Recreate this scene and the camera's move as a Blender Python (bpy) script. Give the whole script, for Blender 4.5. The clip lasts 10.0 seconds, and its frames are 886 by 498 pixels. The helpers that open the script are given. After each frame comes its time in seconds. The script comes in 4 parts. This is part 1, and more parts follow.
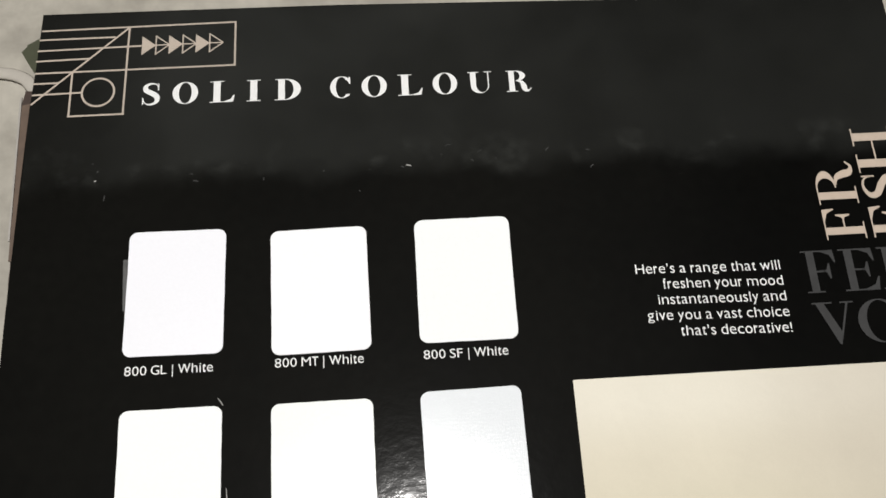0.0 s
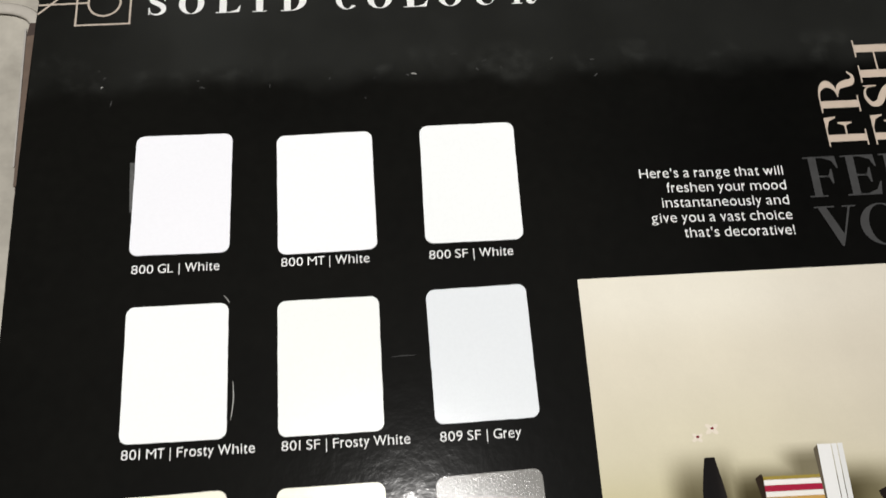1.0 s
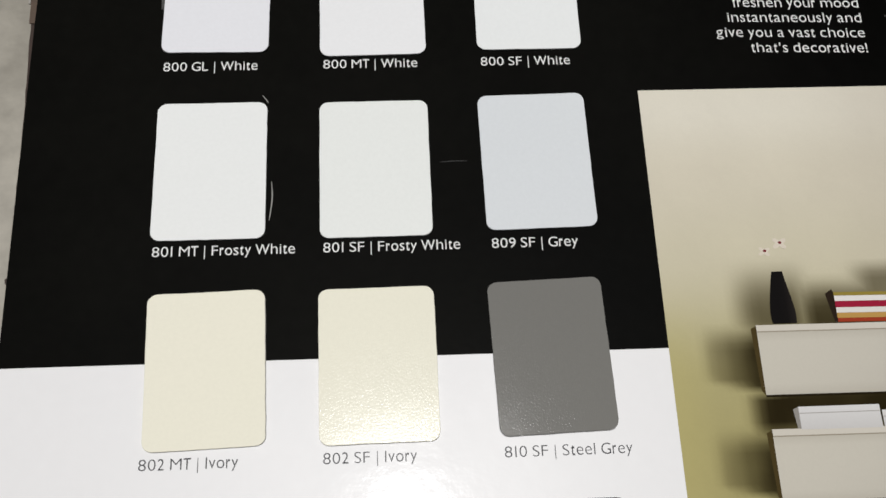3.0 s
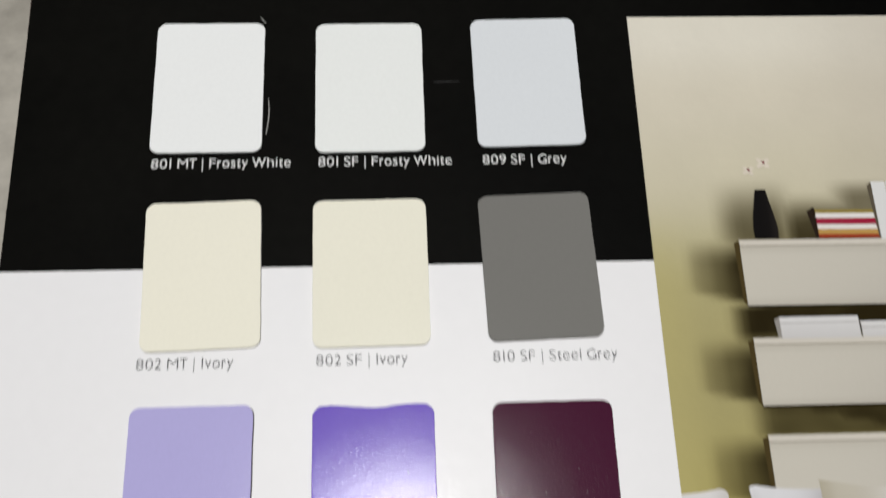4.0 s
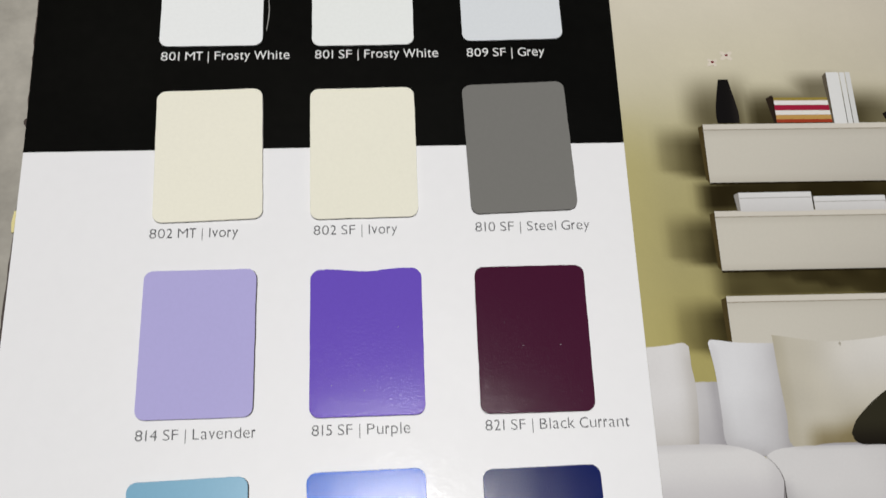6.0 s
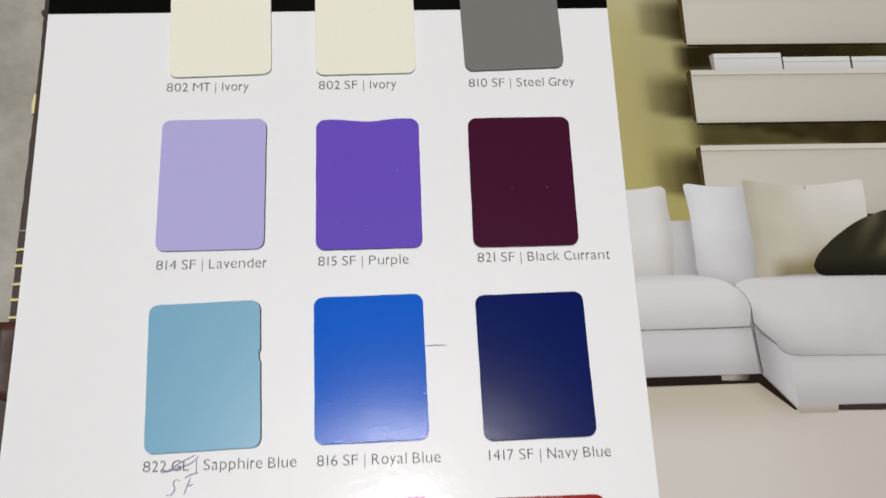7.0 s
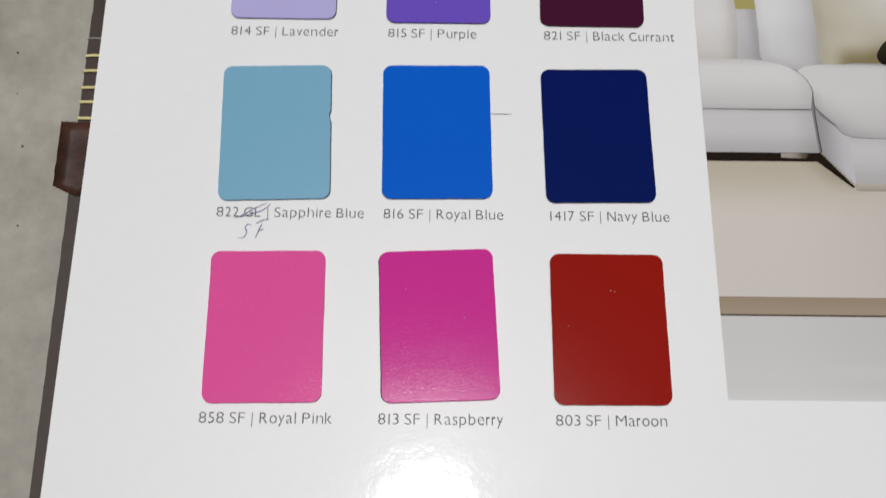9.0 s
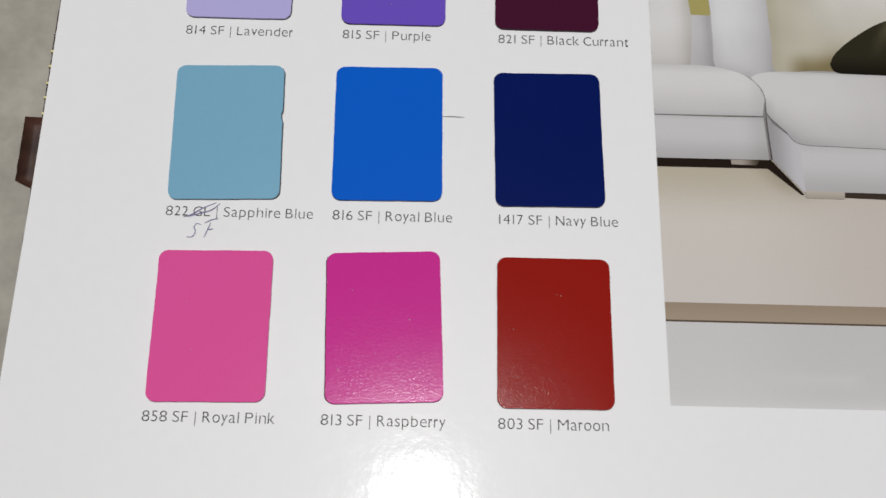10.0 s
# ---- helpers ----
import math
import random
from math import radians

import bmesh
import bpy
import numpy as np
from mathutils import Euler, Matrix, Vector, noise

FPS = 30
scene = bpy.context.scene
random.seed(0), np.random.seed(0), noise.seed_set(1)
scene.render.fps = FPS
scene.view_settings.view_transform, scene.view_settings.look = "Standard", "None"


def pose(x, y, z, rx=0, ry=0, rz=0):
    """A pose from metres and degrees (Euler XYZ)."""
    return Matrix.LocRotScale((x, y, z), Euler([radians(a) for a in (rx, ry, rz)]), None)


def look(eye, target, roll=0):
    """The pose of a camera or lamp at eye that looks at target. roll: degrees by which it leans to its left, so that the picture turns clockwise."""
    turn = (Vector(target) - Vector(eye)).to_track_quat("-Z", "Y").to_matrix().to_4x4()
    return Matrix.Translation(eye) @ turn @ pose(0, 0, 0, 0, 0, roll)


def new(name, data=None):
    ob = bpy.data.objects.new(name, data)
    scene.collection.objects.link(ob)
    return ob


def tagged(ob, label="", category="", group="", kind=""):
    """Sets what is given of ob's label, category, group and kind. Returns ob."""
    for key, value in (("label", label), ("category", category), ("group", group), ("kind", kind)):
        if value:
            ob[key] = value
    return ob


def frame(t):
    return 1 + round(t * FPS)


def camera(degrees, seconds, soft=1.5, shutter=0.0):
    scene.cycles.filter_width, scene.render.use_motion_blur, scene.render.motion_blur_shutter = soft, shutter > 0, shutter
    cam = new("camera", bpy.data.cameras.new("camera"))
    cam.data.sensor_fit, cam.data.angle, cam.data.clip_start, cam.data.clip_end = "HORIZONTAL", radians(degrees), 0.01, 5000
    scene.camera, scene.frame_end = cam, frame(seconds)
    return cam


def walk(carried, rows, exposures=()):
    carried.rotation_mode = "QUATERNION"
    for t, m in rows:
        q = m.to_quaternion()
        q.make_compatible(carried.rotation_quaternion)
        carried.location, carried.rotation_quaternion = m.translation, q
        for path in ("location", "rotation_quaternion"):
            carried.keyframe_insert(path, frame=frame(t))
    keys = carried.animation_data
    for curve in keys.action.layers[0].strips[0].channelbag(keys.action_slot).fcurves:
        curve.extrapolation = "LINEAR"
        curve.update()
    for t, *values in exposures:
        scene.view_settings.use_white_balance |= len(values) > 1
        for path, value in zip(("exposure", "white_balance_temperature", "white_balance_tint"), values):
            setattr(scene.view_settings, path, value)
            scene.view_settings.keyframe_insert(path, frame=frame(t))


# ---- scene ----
import functools

cam = camera(50.0, 10.0, shutter=0.5)
PATH = [
    (0, (0.07831, 0.07712, 0.34516), (0.08915, 0.19135, 0.06797), 2.00),
    (0.2, (0.07866, 0.07195, 0.34295), (0.09014, 0.18892, 0.06694), 2.07),
    (0.5, (0.07880, 0.05772, 0.33710), (0.09048, 0.17604, 0.06167), 2.17),
    (0.7, (0.07750, 0.05333, 0.33244), (0.08931, 0.16971, 0.05618), 2.33),
    (1, (0.07457, 0.05091, 0.33591), (0.08629, 0.16553, 0.05893), 2.49),
    (1.2, (0.07313, 0.04733, 0.33353), (0.08589, 0.16468, 0.05773), 2.88),
    (1.5, (0.07216, 0.04799, 0.32776), (0.08470, 0.16354, 0.05119), 3.09),
    (1.7, (0.07233, 0.04222, 0.32457), (0.08517, 0.15749, 0.04789), 3.46),
    (2, (0.06975, 0.03241, 0.32074), (0.08233, 0.14425, 0.04265), 3.85),
    (2.2, (0.06485, 0.02158, 0.31806), (0.07832, 0.13454, 0.04046), 4.40),
    (2.5, (0.05900, 0.01768, 0.30947), (0.07318, 0.12638, 0.03021), 5.22),
    (2.7, (0.05827, 0.01682, 0.30712), (0.07226, 0.12462, 0.02751), 5.27),
    (3.8, (0.05880, 0.00342, 0.30070), (0.07272, 0.11332, 0.02190), 5.51),
    (4, (0.05906, -0.00647, 0.30254), (0.07373, 0.10240, 0.02338), 6.10),
    (4.2, (0.06047, -0.01904, 0.30525), (0.07450, 0.09065, 0.02638), 5.68),
    (4.5, (0.06387, -0.03169, 0.30796), (0.07703, 0.07500, 0.02788), 5.49),
    (5, (0.06123, -0.03522, 0.31585), (0.07542, 0.06820, 0.03460), 6.25),
    (5.2, (0.06173, -0.03268, 0.31399), (0.07572, 0.06965, 0.03233), 6.24),
    (6.3, (0.06179, -0.04644, 0.31170), (0.07470, 0.05816, 0.03082), 5.17),
    (6.5, (0.06211, -0.05673, 0.30979), (0.07438, 0.04874, 0.02921), 4.71),
    (6.7, (0.06095, -0.06832, 0.31258), (0.07395, 0.03355, 0.03071), 5.39),
    (7, (0.06069, -0.07611, 0.32002), (0.07476, 0.01999, 0.03618), 6.54),
    (7.2, (0.05939, -0.07897, 0.32124), (0.07360, 0.01673, 0.03727), 6.67),
    (7.5, (0.06090, -0.07553, 0.32124), (0.07456, 0.01901, 0.03685), 6.52),
    (7.7, (0.06113, -0.07395, 0.32019), (0.07533, 0.02241, 0.03644), 6.54),
    (8, (0.05907, -0.07338, 0.31872), (0.07230, 0.02159, 0.03445), 6.12),
    (8.2, (0.05625, -0.08143, 0.31358), (0.06925, 0.01462, 0.02967), 5.90),
    (8.3, (0.05472, -0.08743, 0.31166), (0.06687, 0.00895, 0.02782), 5.65),
    (8.5, (0.05288, -0.09759, 0.31204), (0.06349, -0.00632, 0.02646), 5.65),
    (8.7, (0.05328, -0.11227, 0.31131), (0.06212, -0.01905, 0.02630), 5.08),
    (8.8, (0.05237, -0.12019, 0.31295), (0.06022, -0.02723, 0.02782), 4.81),
    (9, (0.05033, -0.12629, 0.30996), (0.05617, -0.03922, 0.02294), 4.35),
    (9.2, (0.05189, -0.12495, 0.30980), (0.05758, -0.03964, 0.02224), 4.71),
    (9.5, (0.05643, -0.12463, 0.31032), (0.06272, -0.03808, 0.02315), 5.34),
    (9.7, (0.05932, -0.12451, 0.31033), (0.06532, -0.03819, 0.02308), 5.30),
    (10, (0.06275, -0.12484, 0.31138), (0.06889, -0.03901, 0.02398), 5.39),
]
EXPOSURES = [(0.0, 0.43, 6650, 10), (1.5, 0.41, 6650, 10), (2.3, 0.18, 6600, 10), (3.5, 0.05, 6500, 10), (7.5, 0.03, 6500, 10), (8.7, 0.02, 6480, 10), (9.2, -0.08, 6470, 10), (10.0, -0.08, 6470, 10)]
walk(cam, [(t, look(eye, target, roll)) for t, eye, target, roll in PATH], EXPOSURES)

# ---- world and light ----
world = bpy.data.worlds.new("world")
scene.world = world
world.use_nodes = True
world.node_tree.nodes["Background"].inputs[0].default_value = (0.8, 0.85, 1.0, 1)
world.node_tree.nodes["Background"].inputs[1].default_value = 0.0

U = 0.00068            # one unit of the page's layout, in metres
PAGE_Z = 130.0         # height of the page over the floor, in layout units
HALL = 3.0             # height of the room
LAMP = (0.063, 0.146)    # the lamp's place over the floor

lamp_data = bpy.data.lights.new("room_lamp_light", "AREA")
lamp_data.shape, lamp_data.size = "DISK", 0.15
lamp_data.energy, lamp_data.color = 58.5, (0.99, 0.98, 0.97)
lamp_light = new("room_lamp_light", lamp_data)
lamp_light.matrix_world = look((LAMP[0], LAMP[1], HALL - 0.30), (0.06, 0.0, 0.0))


# ---- materials ----
def lin(r, g, b):
    """Linear colour of an eight-bit one."""
    return tuple(((c / 255 + 0.055) / 1.055) ** 2.4 if c > 10 else c / 255 / 12.92 for c in (r, g, b))


def material(name, base, rough=0.5, spec=0.5, coat=0.0, vary=0.06, coarse=8.0, fine=300.0, bump=0.0, bump_scale=500.0,
             ripple=0.0, ripple_scale=60.0, second=None, patch=0.5, attribute=False, coat_rough=0.1, stretch=(1, 1, 1), rough_vary=0.1):
    """A surface with two scales of colour variation, uneven gloss and relief."""
    m = bpy.data.materials.new(name)
    m.use_nodes = True
    nt = m.node_tree
    bsdf = nt.nodes["Principled BSDF"]

    def node(kind, **values):
        n = nt.nodes.new(kind)
        for key, value in values.items():
            n.inputs[key].default_value = value
        return n

    def link(a, b):
        nt.links.new(a, b)

    coords = nt.nodes.new("ShaderNodeNewGeometry").outputs["Position"]
    mapping = node("ShaderNodeMapping", Scale=stretch)
    link(coords, mapping.inputs["Vector"])
    big = node("ShaderNodeTexNoise", Scale=coarse, Detail=5.0, Roughness=0.6)
    small = node("ShaderNodeTexNoise", Scale=fine, Detail=3.0, Roughness=0.6)
    link(mapping.outputs[0], big.inputs["Vector"])
    link(mapping.outputs[0], small.inputs["Vector"])
    total = node("ShaderNodeMath")
    total.operation = "ADD"
    link(big.outputs[0], total.inputs[0])
    link(small.outputs[0], total.inputs[1])
    swing = node("ShaderNodeMapRange", **{"From Min": 0.6, "From Max": 1.4, "To Min": 1 - vary, "To Max": 1 + vary})
    link(total.outputs[0], swing.inputs["Value"])
    if attribute:
        source = nt.nodes.new("ShaderNodeAttribute")
        source.attribute_name = "ink"
        colour = source.outputs["Color"]
    elif second:
        ramp = node("ShaderNodeMapRange", **{"From Min": patch - 0.12, "From Max": patch + 0.12})
        link(big.outputs[0], ramp.inputs["Value"])
        mix = nt.nodes.new("ShaderNodeMix")
        mix.data_type = "RGBA"
        mix.inputs[6].default_value, mix.inputs[7].default_value = (*base, 1), (*second, 1)
        link(ramp.outputs[0], mix.inputs[0])
        colour = mix.outputs[2]
    else:
        rgb = nt.nodes.new("ShaderNodeRGB")
        rgb.outputs[0].default_value = (*base, 1)
        colour = rgb.outputs[0]
    scale = nt.nodes.new("ShaderNodeVectorMath")
    scale.operation = "SCALE"
    link(colour, scale.inputs[0])
    link(swing.outputs[0], scale.inputs["Scale"])
    link(scale.outputs[0], bsdf.inputs["Base Color"])
    gloss = node("ShaderNodeMapRange", **{"From Min": 0.35, "From Max": 0.65, "To Min": rough * (1 - rough_vary), "To Max": rough * (1 + rough_vary)})
    link(big.outputs[0], gloss.inputs["Value"])
    link(gloss.outputs[0], bsdf.inputs["Roughness"])
    bsdf.inputs["Specular IOR Level"].default_value = spec
    bsdf.inputs["Coat Weight"].default_value = coat
    bsdf.inputs["Coat Roughness"].default_value = coat_rough
    normal = None
    for strength, size in ((ripple, ripple_scale), (bump, bump_scale)):
        if strength:
            grain = node("ShaderNodeTexNoise", Scale=size, Detail=3.0, Roughness=0.55)
            link(mapping.outputs[0], grain.inputs["Vector"])
            relief = node("ShaderNodeBump", Strength=strength, Distance=0.25 / size)
            link(grain.outputs[0], relief.inputs["Height"])
            if normal:
                link(normal, relief.inputs["Normal"])
            normal = relief.outputs[0]
    if normal:
        link(normal, bsdf.inputs["Normal"])
        link(normal, bsdf.inputs["Coat Normal"])
    return m


PAPER = dict(rough=0.5, spec=0.02, coat=0.2, coat_rough=0.085, ripple=0.035, ripple_scale=240.0, bump=0.02, bump_scale=900.0)
M_PAGE = material("coated_white_paper", (0.835, 0.832, 0.838), vary=0.015, **{**PAPER, "rough": 0.42, "spec": 0.25})
M_BLACK = material("gloss_black_print", (0.0021, 0.0021, 0.0018), vary=0.25, second=(0.0040, 0.0039, 0.0032), **PAPER)
M_PHOTO = material("printed_photograph", (0.5, 0.5, 0.5), vary=0.025, fine=1500.0, attribute=True, **PAPER)
M_WHITE_INK = material("white_lettering", (0.80, 0.80, 0.79), rough=0.5, spec=0.02, coat=0.26, coat_rough=0.085, vary=0.03)
M_GREY_INK = material("grey_lettering", (0.085, 0.085, 0.09), rough=0.5, spec=0.02, coat=0.26, coat_rough=0.085, vary=0.08)
M_TAN_INK = material("tan_lettering", lin(184, 169, 154), rough=0.5, spec=0.05, vary=0.08)
M_SLATE_INK = material("slate_lettering", lin(62, 62, 62), rough=0.5, spec=0.05, vary=0.2)
M_LINE_INK = material("pinkish_line_print", lin(182, 169, 156), rough=0.5, spec=0.05, vary=0.05)
M_PEN = material("violet_ballpoint_ink", lin(120, 112, 150), rough=0.5, vary=0.2)
M_SCUFF = material("pale_scuff", (0.27, 0.265, 0.25), rough=0.6, vary=0.3)
M_DUST_GLINT = material("grey_dust_and_glint", (0.013, 0.013, 0.012), rough=0.7, vary=0.5)
M_GLUE = material("dull_glue", (0.05, 0.05, 0.048), rough=0.5, vary=0.4, coarse=300.0)
M_CORE = material("dark_laminate_core", (0.045, 0.035, 0.03), rough=0.7, vary=0.25)
M_CORE_PALE = material("grey_laminate_core", (0.30, 0.29, 0.28), rough=0.7, vary=0.25)
M_CARD = material("grey_board", (0.36, 0.34, 0.31), rough=0.8, vary=0.12, bump=0.2)
M_BROWN = material("brown_cover_board", lin(58, 44, 37), rough=0.55, vary=0.25, coarse=40.0, bump=0.15, bump_scale=1500.0)
M_PALE_BROWN = material("pale_brown_edge", lin(92, 76, 64), rough=0.6, vary=0.25, coarse=60.0, bump=0.2, bump_scale=1200.0)
M_TAB = material("dark_brown_tab", lin(58, 38, 31), rough=0.35, vary=0.3, coarse=60.0, bump=0.1, bump_scale=800.0, second=lin(78, 50, 41))
M_YELLOW = material("pale_yellow_thread", lin(226, 214, 150), rough=0.6, vary=0.12)
M_OLIVE = material("olive_sheet", lin(64, 67, 49), rough=0.5, vary=0.12, bump=0.1)
M_STRAP = material("translucent_plastic_cord", (0.46, 0.43, 0.38), rough=0.3, vary=0.1, coat=0.3)
M_FLOOR = material("grey_cement_floor", (0.325, 0.303, 0.258), rough=0.55, vary=0.16, coarse=22.0, fine=160.0, second=(0.41, 0.385, 0.33), bump=0.12, bump_scale=700.0)
M_WALL = material("grey_wall_paint", (0.06, 0.06, 0.058), rough=0.85, vary=0.04, coarse=1.0, fine=60.0)
M_METAL = material("white_lamp_enamel", (0.7, 0.7, 0.7), rough=0.4)
M_SEAM = material("printed_grey_seam", (0.16, 0.155, 0.155), vary=0.2, **PAPER)
M_SPECK = material("dark_grit", (0.05, 0.045, 0.04), rough=0.8, vary=0.3)


# ---- mesh helpers ----
def rise(y):
    """The page sags slightly along its length; height in layout units at y."""
    return 5.0 * (1 - math.cos(math.pi * max(-400, min(400, y)) / 400))


def finish(name, bm, mat, parent=None, label="", smooth=False):
    me = bpy.data.meshes.new(name)
    bm.normal_update()
    bm.to_mesh(me)
    bm.free()
    if mat:
        me.materials.append(mat)
    if smooth:
        for f in me.polygons:
            f.use_smooth = True
    ob = new(name, me)
    if parent:
        ob.parent = parent
    if label:
        ob["label"] = label
    return ob


def part(name, bm, mat, parent, label="", smooth=False):
    return finish(name, bm, mat, parent, label, smooth)


def polygon(bm, pts, z=0.0):
    f = bm.faces.new([bm.verts.new((x, y, z)) for x, y in pts])
    if f.normal.z < 0 or sum(pts[i - 1][0] * pts[i][1] - pts[i][0] * pts[i - 1][1] for i in range(len(pts))) < 0:
        f.normal_flip()
    return f


def slice_up(bm, step, across=False):
    """Cut flat geometry into bands so that it can follow the page's sag."""
    for axis in ((1, 0) if across else (1,)):
        values = [v.co[axis] for v in bm.verts]
        low, high = min(values), max(values)
        k = math.ceil((low + 1e-4) / step)
        while k * step < high - 1e-4:
            no = [0, 0, 0]
            no[axis] = 1
            at = [0, 0, 0]
            at[axis] = k * step
            bmesh.ops.bisect_plane(bm, geom=bm.verts[:] + bm.edges[:] + bm.faces[:], plane_co=at, plane_no=no, dist=1e-5)
            k += 1


def lay(bm, layer):
    """Lay flat geometry in layout units on the page, in metres, a few hundredths of a millimetre up per layer."""
    for v in bm.verts:
        v.co = (v.co.x * U, v.co.y * U, (PAGE_Z + rise(v.co.y) + 0.04 * layer + v.co.z) * U)


def bar(bm, a, b, width):
    """A straight line of ink."""
    d = Vector((b[0] - a[0], b[1] - a[1]))
    n = Vector((-d.y, d.x)).normalized() * width / 2
    polygon(bm, [(a[0] - n.x, a[1] - n.y), (b[0] - n.x, b[1] - n.y), (b[0] + n.x, b[1] + n.y), (a[0] + n.x, a[1] + n.y)])


def ribbon(bm, pts, widths):
    """A line of ink of changing width through points."""
    left, right = [], []
    for i, p in enumerate(pts):
        a, b = pts[max(0, i - 1)], pts[min(len(pts) - 1, i + 1)]
        n = Vector((a[1] - b[1], b[0] - a[0])).normalized() * widths[i] / 2
        left.append(bm.verts.new((p[0] + n.x, p[1] + n.y, 0)))
        right.append(bm.verts.new((p[0] - n.x, p[1] - n.y, 0)))
    for i in range(len(pts) - 1):
        bm.faces.new((right[i], right[i + 1], left[i + 1], left[i]))


def smooth_line(pts, steps=6):
    """Catmull-Rom points through pts."""
    out = []
    for i in range(len(pts) - 1):
        p = [Vector(pts[max(0, min(len(pts) - 1, i + k))]) for k in (-1, 0, 1, 2)]
        for s in range(steps):
            t = s / steps
            out.append(tuple(0.5 * (2 * p[1] + (p[2] - p[0]) * t + (2 * p[0] - 5 * p[1] + 4 * p[2] - p[3]) * t * t
                                    + (3 * p[1] - p[0] - 3 * p[2] + p[3]) * t ** 3)))
    return out + [tuple(pts[-1])]


def ring(bm, c, outer, inner, a0=0, a1=360, c2=None, steps=40):
    """The band between two ellipses."""
    c2 = c2 or c
    k = [radians(a0 + (a1 - a0) * i / steps) for i in range(steps + 1)]
    o = [bm.verts.new((c[0] + outer[0] * math.cos(a), c[1] + outer[1] * math.sin(a), 0)) for a in k]
    n = [bm.verts.new((c2[0] + inner[0] * math.cos(a), c2[1] + inner[1] * math.sin(a), 0)) for a in k]
    for i in range(steps):
        bm.faces.new((o[i], o[i + 1], n[i + 1], n[i]))


def box(bm, lo, hi, bevel=0.0):
    g = bmesh.ops.create_cube(bm, size=1)
    for v in g["verts"]:
        v.co = [lo[i] + (v.co[i] + 0.5) * (hi[i] - lo[i]) for i in range(3)]
    if bevel:
        edges = list({e for v in g["verts"] for e in v.link_edges})
        bmesh.ops.bevel(bm, geom=edges, offset=bevel, segments=2, affect="EDGES")


# ---- large structure ----
def slab(name, lo, hi, mat, label, category):
    bm = bmesh.new()
    box(bm, lo, hi)
    return tagged(finish(name, bm, mat), label, category, kind="structure")


R = 1.8
slab("floor", (-R, -R, -0.1), (R, R, 0), M_FLOOR, "grey mottled cement floor under the sample folder", "floor")
slab("wall_north", (-R - 0.1, R, 0), (R + 0.1, R + 0.1, HALL), M_WALL, "plain dark grey painted wall", "wall")
slab("wall_south", (-R - 0.1, -R - 0.1, 0), (R + 0.1, -R, HALL), M_WALL, "plain dark grey painted wall", "wall")
slab("wall_east", (R, -R, 0), (R + 0.1, R, HALL), M_WALL, "plain dark grey painted wall", "wall")
slab("wall_west", (-R - 0.1, -R, 0), (-R, R, HALL), M_WALL, "plain dark grey painted wall", "wall")
slab("ceiling", (-R - 0.1, -R - 0.1, HALL), (R + 0.1, R + 0.1, HALL + 0.1), M_WALL, "plain dark grey ceiling", "ceiling")


def room_lamp():
    bm = bmesh.new()
    bmesh.ops.create_cone(bm, cap_ends=True, segments=40, radius1=0.10, radius2=0.05, depth=0.16)
    bmesh.ops.translate(bm, verts=bm.verts, vec=(*LAMP, HALL - 0.2))
    ob = tagged(finish("ceiling_lamp", bm, M_METAL), "round white enamel lamp under the dark ceiling", "lamp")
    bm = bmesh.new()
    bmesh.ops.create_cone(bm, cap_ends=True, segments=16, radius1=0.02, radius2=0.02, depth=0.12)
    bmesh.ops.translate(bm, verts=bm.verts, vec=(*LAMP, HALL - 0.06))
    part("stem", bm, M_METAL, ob)


room_lamp()


# ---- the folder under the page ----
def jagged(x0, y0, x1, y1, amount, step, seed):
    """Points from one corner to another along a slightly ragged edge."""
    n = max(2, int(math.hypot(x1 - x0, y1 - y0) / step))
    d = Vector((y1 - y0, x0 - x1)).normalized()
    return [(x0 + (x1 - x0) * i / n + d.x * amount * noise.noise((i * 0.7, seed, 0)), y0 + (y1 - y0) * i / n + d.y * amount * noise.noise((i * 0.7, seed, 0))) for i in range(n)]


def plate(outline, z0, z1):
    """A flat board with the given outline, in metres."""
    bm = bmesh.new()
    f = polygon(bm, outline)
    up = bmesh.ops.extrude_face_region(bm, geom=[f])
    for v in bm.verts:
        v.co = (v.co.x * U, v.co.y * U, z0 * U)
    for v in (g for g in up["geom"] if isinstance(g, bmesh.types.BMVert)):
        v.co.z = z1 * U
    bmesh.ops.recalc_face_normals(bm, faces=bm.faces[:])
    return bm


